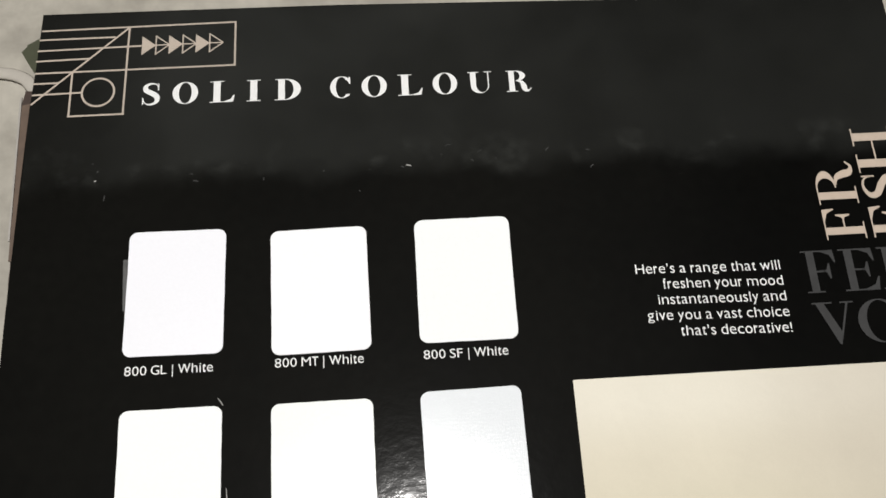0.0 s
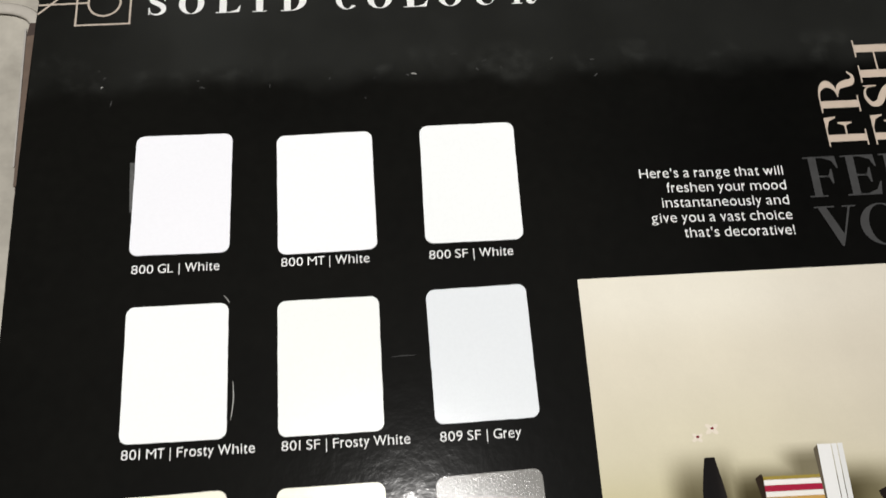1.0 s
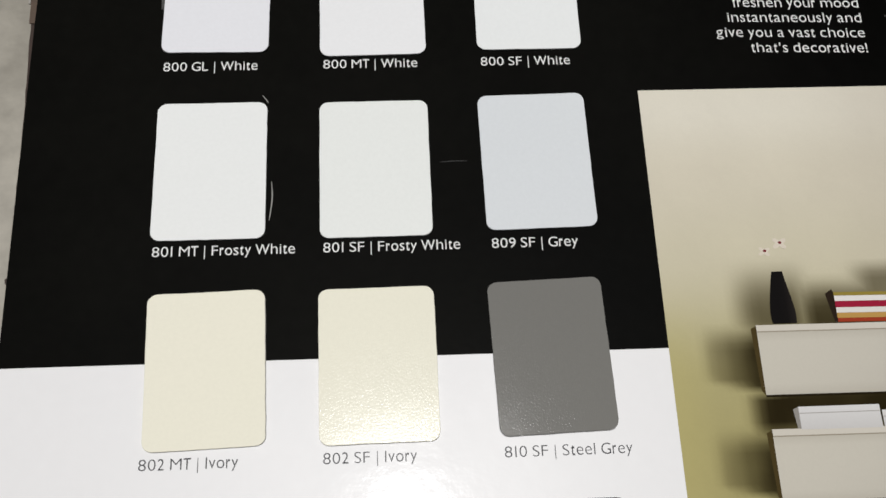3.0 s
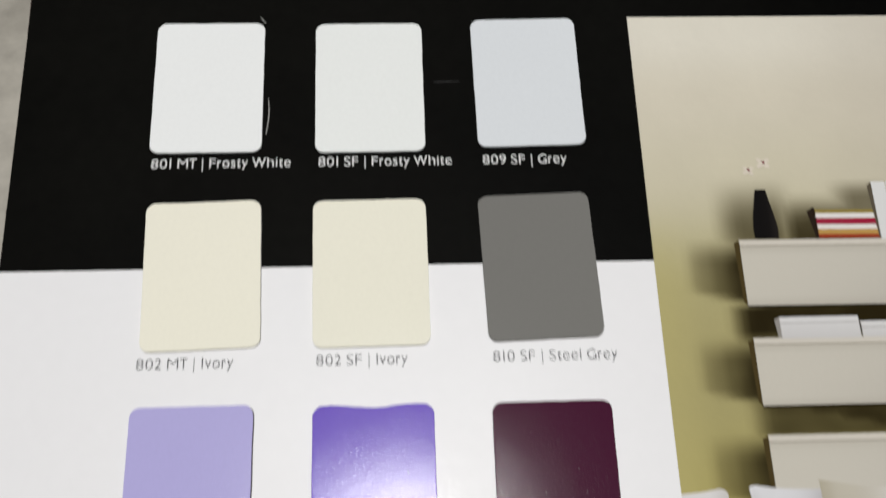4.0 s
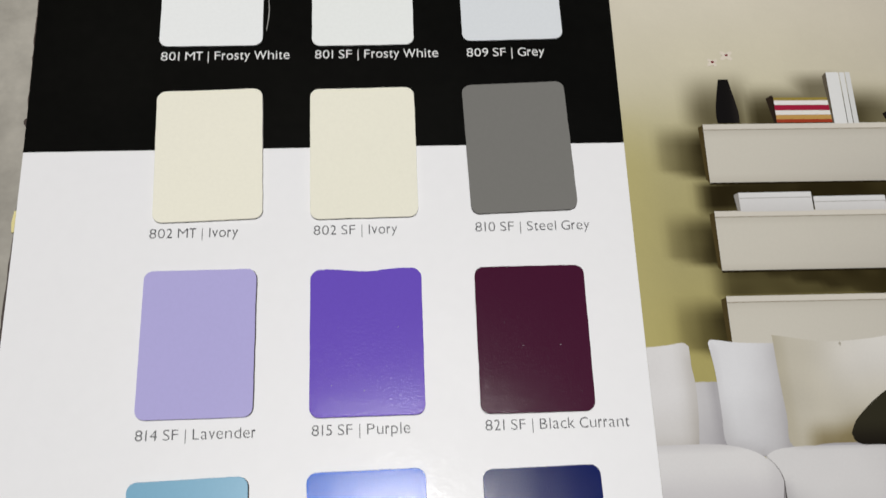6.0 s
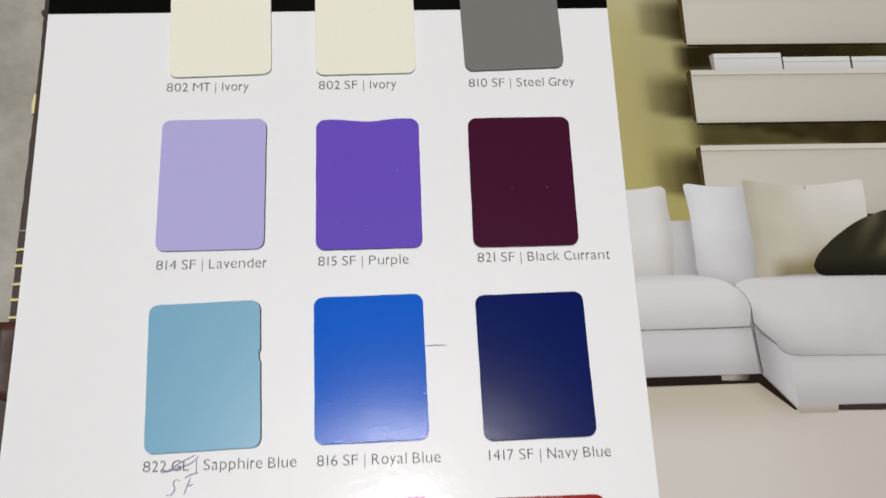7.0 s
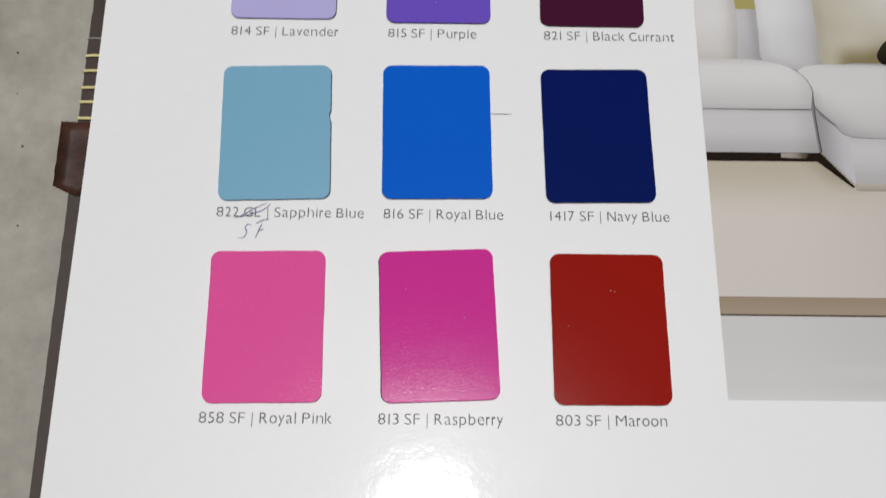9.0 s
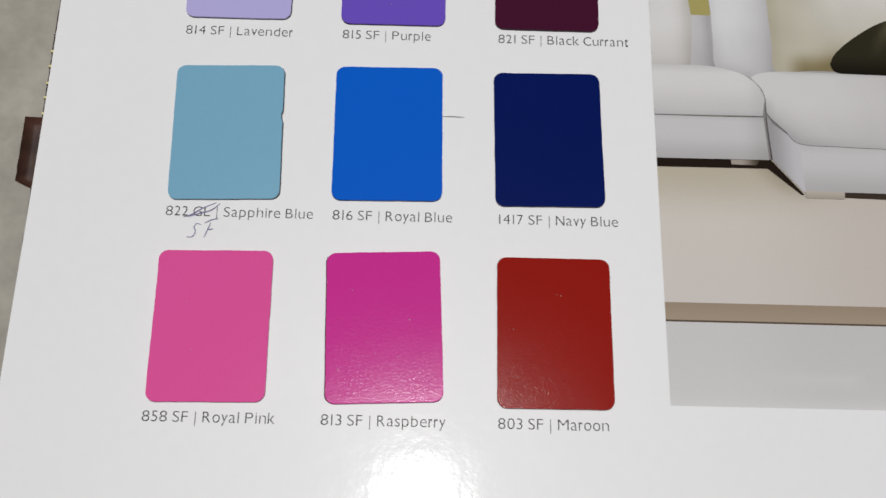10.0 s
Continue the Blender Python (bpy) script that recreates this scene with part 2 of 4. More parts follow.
def sample_folder():
    outline = (jagged(-96.8, -225, -96.2, 60, 0.5, 6, 1) + jagged(-96.2, 60, -95.4, 150, 0.8, 5, 2) + jagged(-95.4, 150, -98.6, 265, 0.9, 5, 3) + jagged(-98.6, 265, -102.6, 340, 0.6, 6, 4) + jagged(-102.6, 340, -105.6, 424, 0.5, 6, 5)
               + [(-104, 426), (350, 405), (350, -225)])
    folder = tagged(finish("sample_folder", plate(outline, 0, 25), M_BROWN),
                    "thick sample folder with worn brown cover on the floor", "folder")
    # boards stacked on the cover
    z = 25.4
    k = 0
    while z < PAGE_Z - 9:
        shift = 2.5 * noise.noise((k * 1.7, 4.2, 0))
        part("inner_board", plate([(-42 + shift, -214), (-42 + shift, 384), (352, 380), (352, -214)], z, z + 6.2), M_CARD, folder, "grey board edge" if k == 0 else "")
        z += 6.6
        k += 1
    # thread ties across the cover's edge
    for y in (43.4, 35.0, 25.8, 18.0, 9.3):
        bm = bmesh.new()
        tilt = 0.5 * noise.noise((y, 2.0, 0))
        path = [(-96.9, y - tilt, 4), (-97.0, y - tilt, 23), (-96.2, y - tilt, 26.0), (-93, y, 26.2), (-80, y + tilt, 26.2), (-60, y + tilt, 26.2)]
        for a, b in zip(path, path[1:]):
            va = [bm.verts.new((a[0] * U, (a[1] + s * 0.6) * U, (a[2] + h) * U)) for s in (-1, 1) for h in (-0.5, 0.3)]
            vb = [bm.verts.new((b[0] * U, (b[1] + s * 0.6) * U, (b[2] + h) * U)) for s in (-1, 1) for h in (-0.5, 0.3)]
            for i, j in ((0, 1), (1, 3), (3, 2), (2, 0)):
                bm.faces.new((va[i], va[j], vb[j], vb[i]))
        bmesh.ops.recalc_face_normals(bm, faces=bm.faces[:])
        part("thread", bm, M_YELLOW, folder, "pale yellow thread")
    bm = bmesh.new()
    box(bm, (-96.6 * U, 53.1 * U, 20 * U), (-70 * U, 53.7 * U, 25.6 * U))
    part("thread", bm, M_CARD, folder, "thin grey thread")
    # a frayed yellow sliver on the cover's edge
    part("paper_sliver", plate([(-96.4, 117), (-96.9, 122), (-96.2, 128), (-95.2, 128.4), (-95.2, 117)], 24, 25.5), M_YELLOW, folder, "pale yellow paper sliver")
    # nicks in the edge where the covering has torn
    for y, w in ((177, 1.5), (238, 1.9), (214, 1.5), (294, 2.2)):
        part("torn_edge", plate([(-95, y - 3.5), (-95.6 - w, y - 1.4), (-95.9 - w, y + 0.6), (-95.2 - 0.4 * w, y + 2.0), (-95, y + 4)], 21, 25.4), M_BROWN, folder)
    # the paler stretch of the cover beside the ornament
    part("paler_edge", plate(jagged(-101.9, 318, -105.0, 422, 0.5, 6, 11) + [(-80, 421), (-78, 318)], 25.3, 25.9), M_PALE_BROWN, folder, "paler brown cover edge")
    part("torn_edge", plate([(-106.3, 421), (-105.2, 421.5), (-102.4, 330), (-103.4, 330)], 25.3, 26.2), M_CARD, folder, "pale frayed cover edge")
    # the brown tab, slightly curled
    bm = bmesh.new()
    rows = []
    for i in range(9):
        s = i / 8
        x = -60 - 43.6 * s
        z = 26.2 + 0.8 * max(0, s - 0.75) ** 2 * 16
        top, low = 7.4 - 0.3 * s, -30.8 + 4.6 * max(0, s - 0.78) / 0.22
        rows.append([bm.verts.new((x * U + 0.4 * U * noise.noise((j * 0.9, 7, 0)) * (s > 0.9), (top + (low - top) * j / 8) * U, (z + 0.3 * noise.noise((j * 0.5, s * 3, 1))) * U)) for j in range(9)])
    for i in range(8):
        for j in range(8):
            bm.faces.new((rows[i][j], rows[i][j + 1], rows[i + 1][j + 1], rows[i + 1][j]))
    bmesh.ops.recalc_face_normals(bm, faces=bm.faces[:])
    tab = part("tab", bm, M_TAB, folder, "dark brown curled tab", smooth=True)
    thick = tab.modifiers.new("thickness", "SOLIDIFY")
    thick.thickness = 0.9 * U
    # corner of an olive sheet
    part("sheet_corner", plate([(-97.7, 435.8), (-94.6, 439.6), (-95.0, 440.4), (-86, 446), (-43, 430), (-63, 404), (-89.8, 422.4)], 48.4, 50), M_OLIVE, folder, "olive green sheet corner")
    return folder


sample_folder()


def plastic_cord():
    bm = bmesh.new()
    centre = smooth_line([(-190, 440, 1.6), (-160, 455, 1.6), (-131, 455, 1.7), (-117, 450.5, 1.8), (-111, 444, 2), (-104, 436, 2), (-96, 430, 2), (-80, 427, 2)], 6)
    prev = None
    for i, c in enumerate(centre):
        a, b = Vector(centre[max(0, i - 1)]), Vector(centre[min(len(centre) - 1, i + 1)])
        d = (b - a).normalized()
        side = d.cross(Vector((0, 0, 1))).normalized()
        up = side.cross(d)
        loop = [bm.verts.new((Vector(c) + side * 4.2 * math.cos(k * math.pi / 4) + up * 1.5 * math.sin(k * math.pi / 4)) * U) for k in range(8)]
        if prev:
            for k in range(8):
                bm.faces.new((prev[k], prev[(k + 1) % 8], loop[(k + 1) % 8], loop[k]))
        prev = loop
    bmesh.ops.recalc_face_normals(bm, faces=bm.faces[:])
    tagged(finish("plastic_cord", bm, M_STRAP, smooth=True), "pale translucent plastic cord running over the floor to the folder", "cord")


plastic_cord()

# ---- the page ----
EDGE = [(-50, 107), (-50.4, 180), (-50.6, 240), (-50, 300), (-49.4, 343.5), (-48.4, 366), (-47.9, 392.4), (10.0, 391.9), (88.7, 391.0), (194.8, 388.0), (345, 383)]


def catalogue_page():
    bm = bmesh.new()
    polygon(bm, [(-49.6, -222), (-50.2, -120), (-50, 0)] + EDGE + [(345, -222)])
    slice_up(bm, 12.5)
    top = bm.faces[:]
    deep = bmesh.ops.extrude_face_region(bm, geom=top)
    for v in (g for g in deep["geom"] if isinstance(g, bmesh.types.BMVert)):
        v.co.z -= 2.2
    bmesh.ops.recalc_face_normals(bm, faces=bm.faces[:])
    lay(bm, 0)
    return tagged(finish("catalogue_page", bm, M_PAGE), "glossy black and white catalogue page for solid colour laminate samples", "page")


page = catalogue_page()


def print_flat(name, build, mat, layer, parent, label="", step=12.5):
    bm = bmesh.new()
    build(bm)
    if step:
        slice_up(bm, step)
    lay(bm, layer)
    return part(name, bm, mat, parent, label)


black = print_flat("black_panel", lambda bm: polygon(bm, EDGE + [(345, 207), (178.3, 207), (178.3, 106.8)]), M_BLACK, 1, page, "glossy black printed panel")


# lettering
def text_mesh(text, bold=0.0):
    """The built-in font's outline of a text, as a bmesh, with its lower left at the baseline's start."""
    curve = bpy.data.curves.new("text", "FONT")
    curve.body, curve.size, curve.resolution_u, curve.offset = text, 1.0, 4, bold
    ob = bpy.data.objects.new("text", curve)
    scene.collection.objects.link(ob)
    bpy.context.view_layer.update()
    me = bpy.data.meshes.new_from_object(ob.evaluated_get(bpy.context.evaluated_depsgraph_get()))
    bpy.data.objects.remove(ob)
    bm = bmesh.new()
    bm.from_mesh(me)
    bpy.data.meshes.remove(me)
    return bm


@functools.lru_cache(None)
def extent(text):
    bm = text_mesh(text)
    xs, ys = [v.co.x for v in bm.verts], [v.co.y for v in bm.verts]
    bm.free()
    return min(xs), max(xs), min(ys), max(ys)


# advance widths of a wide geometric sans, in hundredths of its size, and how far the ink stays from both ends
ADVANCE = {c: w for letters, w in (("ilI'!", 27), ("1", 38), ("|", 34), (",", 22), (" ", 27), ("f", 33), ("t", 38), ("r", 39), ("s", 46), ("vyzx", 52), ("k", 57), ("acT", 57), ("253", 57), ("eS", 60),
                                   ("69F7L", 61), ("ou", 63), ("bdgpqhn", 65), ("08", 65), ("4", 67), ("EB", 70), ("APVCR", 72), ("GN", 79), ("H", 81), ("w", 84), ("M", 93), ("m", 100), ("W", 108)) for c in letters}
CAP = extent("H")[3]
LOW = extent("x")[3]
DEEP = -extent("p")[2]
EM = 3.7 / 0.70          # layout units for one size


STEM = extent("l")[1] - extent("l")[0]


def letter_mesh(c, bold):
    """One letter of the built-in font, drawn out to the proportions of the page's wide sans; origin at its advance's start."""
    x0, x1 = extent(c)[:2]
    gap = 0.03 if c in "vwyAVWTkx" else 0.05 if c in "oceOCGS0689sa" else 0.07
    wide = ADVANCE[c] / 100
    stretch = 1.0 if c in "1ilI|'!," else (wide - 2 * gap) / (x1 - x0)
    # keep the stems of a drawn-out letter as thin as those of the others
    bm = text_mesh(c, bold + 0.5 * STEM * (1 / stretch - 1) * 0.8 - (0.006 if c == "|" else 0))
    for v in bm.verts:
        x = wide / 2 + (v.co.x - (x0 + x1) / 2) * stretch
        y = v.co.y
        if c.islower():
            y = y / LOW * 0.53 if 0 <= y <= LOW else y / DEEP * 0.19 if y < 0 else 0.53 + (y - LOW) / (CAP - LOW) * 0.19
        else:
            y = y / CAP * 0.70
        v.co = (x, y, 0)
    return bm


def caption(text, x, y, mat, bold, width=None, size=EM, name="caption", lean=0.0):
    """A line of lettering as one mesh, from its lower left corner."""
    reach = sum(ADVANCE[c] for c in text) / 100 - 0.12
    sx = width / reach if width else size * 0.905
    me = bpy.data.meshes.new(name)
    line = bmesh.new()
    at = -0.05
    for c in text:
        if c != " ":
            bm = letter_mesh(c, bold)
            for v in bm.verts:
                across = (v.co.x + at) * sx
                v.co = (x + across, y + v.co.y * size + lean * across, 0)
            bm.to_mesh(me)
            bm.free()
            line.from_mesh(me)
        at += ADVANCE[c] / 100
    bpy.data.meshes.remove(me)
    lay(line, 3)
    return part(name, line, mat, page)


LABELS = [("800 GL | White", "800 MT | White", "800 SF | White"), ("801 MT | Frosty White", "801 SF | Frosty White", "809 SF | Grey"),
          ("802 MT | Ivory", "802 SF | Ivory", "810 SF | Steel Grey"), ("814 SF | Lavender", "815 SF | Purple", "821 SF | Black Currant"),
          ("822 GL | Sapphire Blue", "816 SF | Royal Blue", "1417 SF | Navy Blue"), ("858 SF | Royal Pink", "813 SF | Raspberry", "803 SF | Maroon")]
PITCH_X, PITCH_Y = 60.0, 73.7
for i, row in enumerate(LABELS):
    for j, text in enumerate(row):
        dark = i < 2
        caption(text, PITCH_X * j - 1.0, PITCH_Y * (3 - i) - 2.2, M_WHITE_INK if dark else M_GREY_INK, 0.004 if dark else -0.006)

BLURB = [("Here's a range that will", 209.5), ("freshen your mood", 220.4), ("instantaneously and", 217.3), ("give you a vast choice", 211.8), ("that's decorative!", 224.9)]
for k, (text, x) in enumerate(BLURB):
    caption(text, x, 250.2 - 6.78 * k - 0.0229 * (x - 209.5), M_WHITE_INK, 0.002, width=271 - x, size=EM * 1.12, name="blurb_line", lean=-0.0229)


def glyph(bm, letter, T=0.2):
    """A high-contrast serif capital one unit high; returns its width."""
    h = 0.035

    def rect(x0, y0, x1, y1):
        polygon(bm, [(x0, y0), (x1, y0), (x1, y1), (x0, y1)])

    def stem(x, y0=0.0, y1=1.0, foot=True, head=True):
        rect(x, y0 + (h if foot else 0), x + T, y1 - (h if head else 0))
        if foot:
            rect(x - 0.1, y0, x + T + 0.1, y0 + h)
        if head:
            rect(x - 0.1, y1 - h, x + T + 0.1, y1)

    def low_arm(x):
        rect(x, 0, 0.66, h)
        polygon(bm, [(0.4, h), (0.66, h), (0.7, 0.32), (0.67, 0.32), (0.59, 0.13)])

    if letter in "FE":
        stem(0.1)
        rect(0.2 + T, 1 - h, 0.64, 1)
        polygon(bm, [(0.38, 1 - h), (0.64, 1 - h), (0.66, 0.7), (0.63, 0.7), (0.56, 0.88)])
        rect(0.1 + T, 0.48, 0.46, 0.52)
        polygon(bm, [(0.38, 0.5), (0.46, 0.46), (0.5, 0.32), (0.53, 0.32), (0.53, 0.68), (0.5, 0.68), (0.46, 0.54)])
        if letter == "E":
            low_arm(0.2 + T)
        return 0.72
    if letter == "I":
        stem(0.1)
        return 0.42
    if letter == "L":
        stem(0.1)
        low_arm(0.2 + T)
        return 0.72
    if letter == "H":
        stem(0.1)
        stem(0.62)
        rect(0.1 + T, 0.48, 0.62, 0.52)
        return 0.94
    if letter == "D":
        stem(0.1)
        ring(bm, (0.32, 0.5), (0.46, 0.5), (0.46 - T * 1.1, 0.46), -90, 90)
        return 0.8
    if letter == "O":
        ring(bm, (0.42, 0.5), (0.42, 0.52), (0.42 - T * 1.05, 0.49))
        return 0.84
    if letter == "C":
        ring(bm, (0.42, 0.5), (0.42, 0.52), (0.42 - T * 1.05, 0.49), 42, 318)
        polygon(bm, [(0.7, 0.98), (0.74, 0.98), (0.74, 0.64), (0.71, 0.64), (0.62, 0.82)])
        return 0.78
    if letter == "U":
        rect(0.1, 0.33, 0.1 + T, 1 - h)
        rect(0, 1 - h, 0.42, 1)
        ring(bm, (0.43, 0.34), (0.33, 0.36), ((0.62 - T) / 2, 0.315), 180, 360, (0.1 + T + (0.62 - T) / 2, 0.34))
        rect(0.72, 0.33, 0.76, 1 - h)
        rect(0.6, 1 - h, 0.88, 1)
        return 0.88
    if letter == "R":
        stem(0.1)
        ring(bm, (0.34, 0.745), (0.36, 0.255), (0.36 - T, 0.22), -90, 90)
        line = smooth_line([(0.4, 0.5), (0.55, 0.44), (0.62, 0.26), (0.66, 0.08), (0.78, 0.03), (0.88, 0.15)], 5)
        ribbon(bm, line, [0.04 + (T - 0.04) * math.sin(math.pi * min(1, 1.15 * k / len(line))) ** 1.2 for k in range(len(line))])
        return 0.88
    if letter == "S":
        line = smooth_line([(0.62, 0.72), (0.56, 0.93), (0.36, 0.99), (0.17, 0.86), (0.2, 0.67), (0.4, 0.53), (0.57, 0.36), (0.56, 0.13), (0.36, 0.01), (0.16, 0.08), (0.08, 0.3)], 5)
        ribbon(bm, line, [0.03 + T * 0.95 * math.sin(math.pi * k / (len(line) - 1)) ** 2.4 for k in range(len(line))])
        rect(0.6, 0.66, 0.64, 0.99)
        rect(0.06, 0.01, 0.1, 0.34)
        return 0.68
    if letter == "V":
        polygon(bm, [(0.08, 1 - h), (0.1 + T, 1 - h), (0.54, 0.24), (0.47, 0.0), (0.43, 0.0)])
        polygon(bm, [(0.7, 1 - h), (0.745, 1 - h), (0.54, 0.24), (0.47, 0.0), (0.49, 0.2)])
        rect(0, 1 - h, 0.42, 1)
        rect(0.58, 1 - h, 0.86, 1)
        return 0.86
    return 0.5


def serif_letter(letter, x, y, width, height, mat, turned=False, name="title_letter"):
    bm = bmesh.new()
    w = glyph(bm, letter, 0.155 if turned or height > 15 else 0.2)
    for v in bm.verts:
        a, b = v.co.x / w * width, v.co.y * height
        v.co = (x - b, y + a, 0) if turned else (x + a, y + b, 0)
    bmesh.ops.recalc_face_normals(bm, faces=bm.faces[:])
    for f in bm.faces:
        if f.normal.z < 0:
            f.normal_flip()
    lay(bm, 3)
    part(name, bm, mat, page)


STARTS = [(247, 281), (303, 348), (369, 414), (434, 460), (484, 531), (582, 620), (638, 683), (703, 748), (765, 809), (828, 872), (897, 941)]
for letter, (a, b) in zip("SOLIDCOLOUR", STARTS):
    serif_letter(letter, -0.5 + (a - 248) * 0.2522, 341.8 - (a - 248) * 0.0029, (b - a) * 0.2522, 10.9, M_WHITE_INK)

for word, x, y, mat in (("FR", 310.8, 260.8, M_TAN_INK), ("ESH", 331.4, 260.8, M_TAN_INK)):
    for letter in word:
        w = {"F": 15.6, "R": 20.0, "E": 15.8, "S": 13.4, "H": 23.4}[letter]
        serif_letter(letter, x, y, w, 17.4, mat, True, "headline_letter")
        y += w + 0.6
for word, x, y in (("FER", 280.4, 237.7), ("VOUR", 280.8, 215.4)):
    for letter in word:
        w = {"F": 15.6, "E": 16.0, "R": 19.0, "V": 17.6, "O": 19.5, "U": 18.0}[letter]
        serif_letter(letter, x, y, w, 18.6 if word == "FER" else 18.0, M_SLATE_INK, False, "headline_letter")
        x += w + 0.6


# the line ornament in the corner
def ornament():
    W = 0.85
    pieces = [((-47.6, 383.3), (40.8, 383.9)), ((-48.2, 378.4), (-13.8, 378.4)), ((-48.6, 372.5), (-1.8, 373.0)), ((-48.8, 367.0), (-24.8, 367.4)), ((-48.6, 360.6), (41, 360.6)),
              ((-48.8, 355.2), (-37.4, 355.2)), ((-49.0, 349.4), (-27, 349.7)), ((-49.0, 344.5), (-7.7, 383.4)), ((40.8, 384.3), (40.8, 360.2)), ((-7.7, 383.5), (-8.2, 337.4)),
              ((-32, 360.6), (-32, 337.4)), ((-32.5, 337.8), (-7.6, 337.8))]
    for k, (a, b) in enumerate(pieces):
        print_flat("ornament_line", lambda bm: bar(bm, a, b, W), M_LINE_INK, 3 + 0.25 * (k % 3), page)
    print_flat("ornament_ring", lambda bm: ring(bm, (-19.8, 349.5), (7.6, 7.6), (6.7, 6.7)), M_LINE_INK, 3.8, page, step=None)
    x = -1.6
    for k in range(6):
        tip = [(x, 368.0), (x + 6.4, 373.0), (x, 378.1)]
        if k % 2 == 0:
            print_flat("ornament_triangle", lambda bm: polygon(bm, tip), M_LINE_INK, 3.8, page, step=None)
        else:
            def outline(bm):
                bar(bm, (x + 0.3, 368.0), (x + 0.3, 378.1), 0.6)
                bar(bm, tip[0], tip[1], 0.6)
                bar(bm, tip[2], tip[1], 0.6)
                bar(bm, (x, 373.0), tip[1], 0.6)
            print_flat("ornament_triangle", outline, M_LINE_INK, 4.1, page, step=None)
        x += 6.1


ornament()

# ---- the printed photograph of a living room ----
PHOTO = (178.3, -140.4, 345.0, 207.0)


def sm(a, b, v):
    t = max(0.0, min(1.0, (v - a) / (b - a)))
    return t * t * (3 - 2 * t)


def blend(a, b, t):
    return tuple(p + (q - p) * t for p, q in zip(a, b))


SHELVES = ((113.9, 89.2), (77.6, 53.9), (44.1, 14.0))


def wall_ink(x, y):
    c = blend((172, 162, 102), (171, 162, 112), sm(20, 60, y))
    c = blend(c, (184, 176, 132), sm(60, 125, y))
    c = blend(c, (208, 201, 176), sm(95, 140, y))
    c = blend(c, (216, 209, 190), sm(130, 175, y))
    c = blend(c, (226, 221, 206), sm(170, 200, y))
    c = blend(c, (190, 180, 120), 0.5 * (1 - sm(178, 196, x)) * (1 - sm(90, 130, y)))
    grey = 0.45 * sm(225, 300, x) * sm(110, 140, y)
    c = blend(c, (188, 180, 166), grey)
    # printed shade beside the shelves, in two steps, with a crisp slanting lower edge
    shade = 0.0
    for top, edge in ((113.9, 90.0), (77.6, 54.3), (44.1, 20.4)):
        foot = edge + 0.22 * (209 - x)
        block = sm(foot - 1.2, foot + 2.6, y) * (1 - sm(top - 9, top + 2, y))
        shade = max(shade, (0.34 * sm(188, 195, x) + 0.24 * sm(195, 202, x) + 0.32 * sm(201, 209, x)) * block)
    # round the vase, the books and the upright volumes
    shade = max(shade, 0.62 * sm(199, 213, x) * (1 - sm(118, 140, y)) * sm(105, 116, y) * (1 - sm(224, 234, x)))
    shade = max(shade, 0.84 * sm(222, 233, x) * (1 - sm(118, 133, y)) * sm(105, 114, y) * (1 - sm(262, 300, x) * 0.6))
    shade = max(shade, 0.5 * sm(243, 256, x) * (1 - sm(130, 138, y)) * sm(112, 126, y) * (1 - sm(262, 272, x)))
    # the gaps between the shelves
    shade = max(shade, 1.0 * sm(201, 211, x) * sm(75, 79, y) * (1 - sm(87.5, 91.5, y)) * (1 - 0.45 * sm(262, 330, x)))
    shade = max(shade, (0.68 + 0.2 * sm(51.5, 54, y)) * sm(203, 214, x) * sm(42, 45, y) * (1 - sm(53, 56, y)))
    c = blend(c, (40, 33, 14), min(1.0, shade * (1 + 0.12 * noise.noise((x * 0.12, y * 0.12, 5)))))
    k = 1 + 0.012 * noise.noise((x * 0.06, y * 0.06, 8)) + 0.008 * noise.noise((x * 0.3, y * 0.3, 3))
    return tuple(v * k for v in c)


def room_ink(x, y):
    """Ink of the photograph's ground: wall above, floor below."""
    if y > -30:
        return wall_ink(x, y)
    c = blend((214, 207, 199), (192, 183, 165), sm(-74, -52, y) * (1 - 0.5 * sm(225, 250, x)))
    c = blend(c, (213, 206, 200), 1 - sm(-100, -70, y))
    c = blend(c, (198, 189, 181), 0.6 * sm(200, 260, x))
    c = blend(c, (150, 140, 120), 0.5 * (1 - sm(0, 8, abs((x - 222) * 0.72 + (y + 52) * 0.69))) * sm(-66, -56, y))
    if y < -103.6:
        c = blend((168, 152, 134), (160, 143, 124), sm(-110, -104, y))
    if y < -110.0:
        c = (96, 82, 70)
    if y < -110.7:
        c = blend((214, 213, 212), (204, 202, 201), 0.6 * sm(195, 240, x) + 0.4 * sm(-140, -115, y))
        c = blend(c, (214, 212, 210), 0.6 * sm(206, 222, x) * sm(-134, -131, y) * (1 - sm(-129, -127, y)) * (1 - sm(243, 247, x)))
        c = blend(c, (222, 221, 221), 0.6 * (1 - sm(-140.4, -136, y)))
    return c


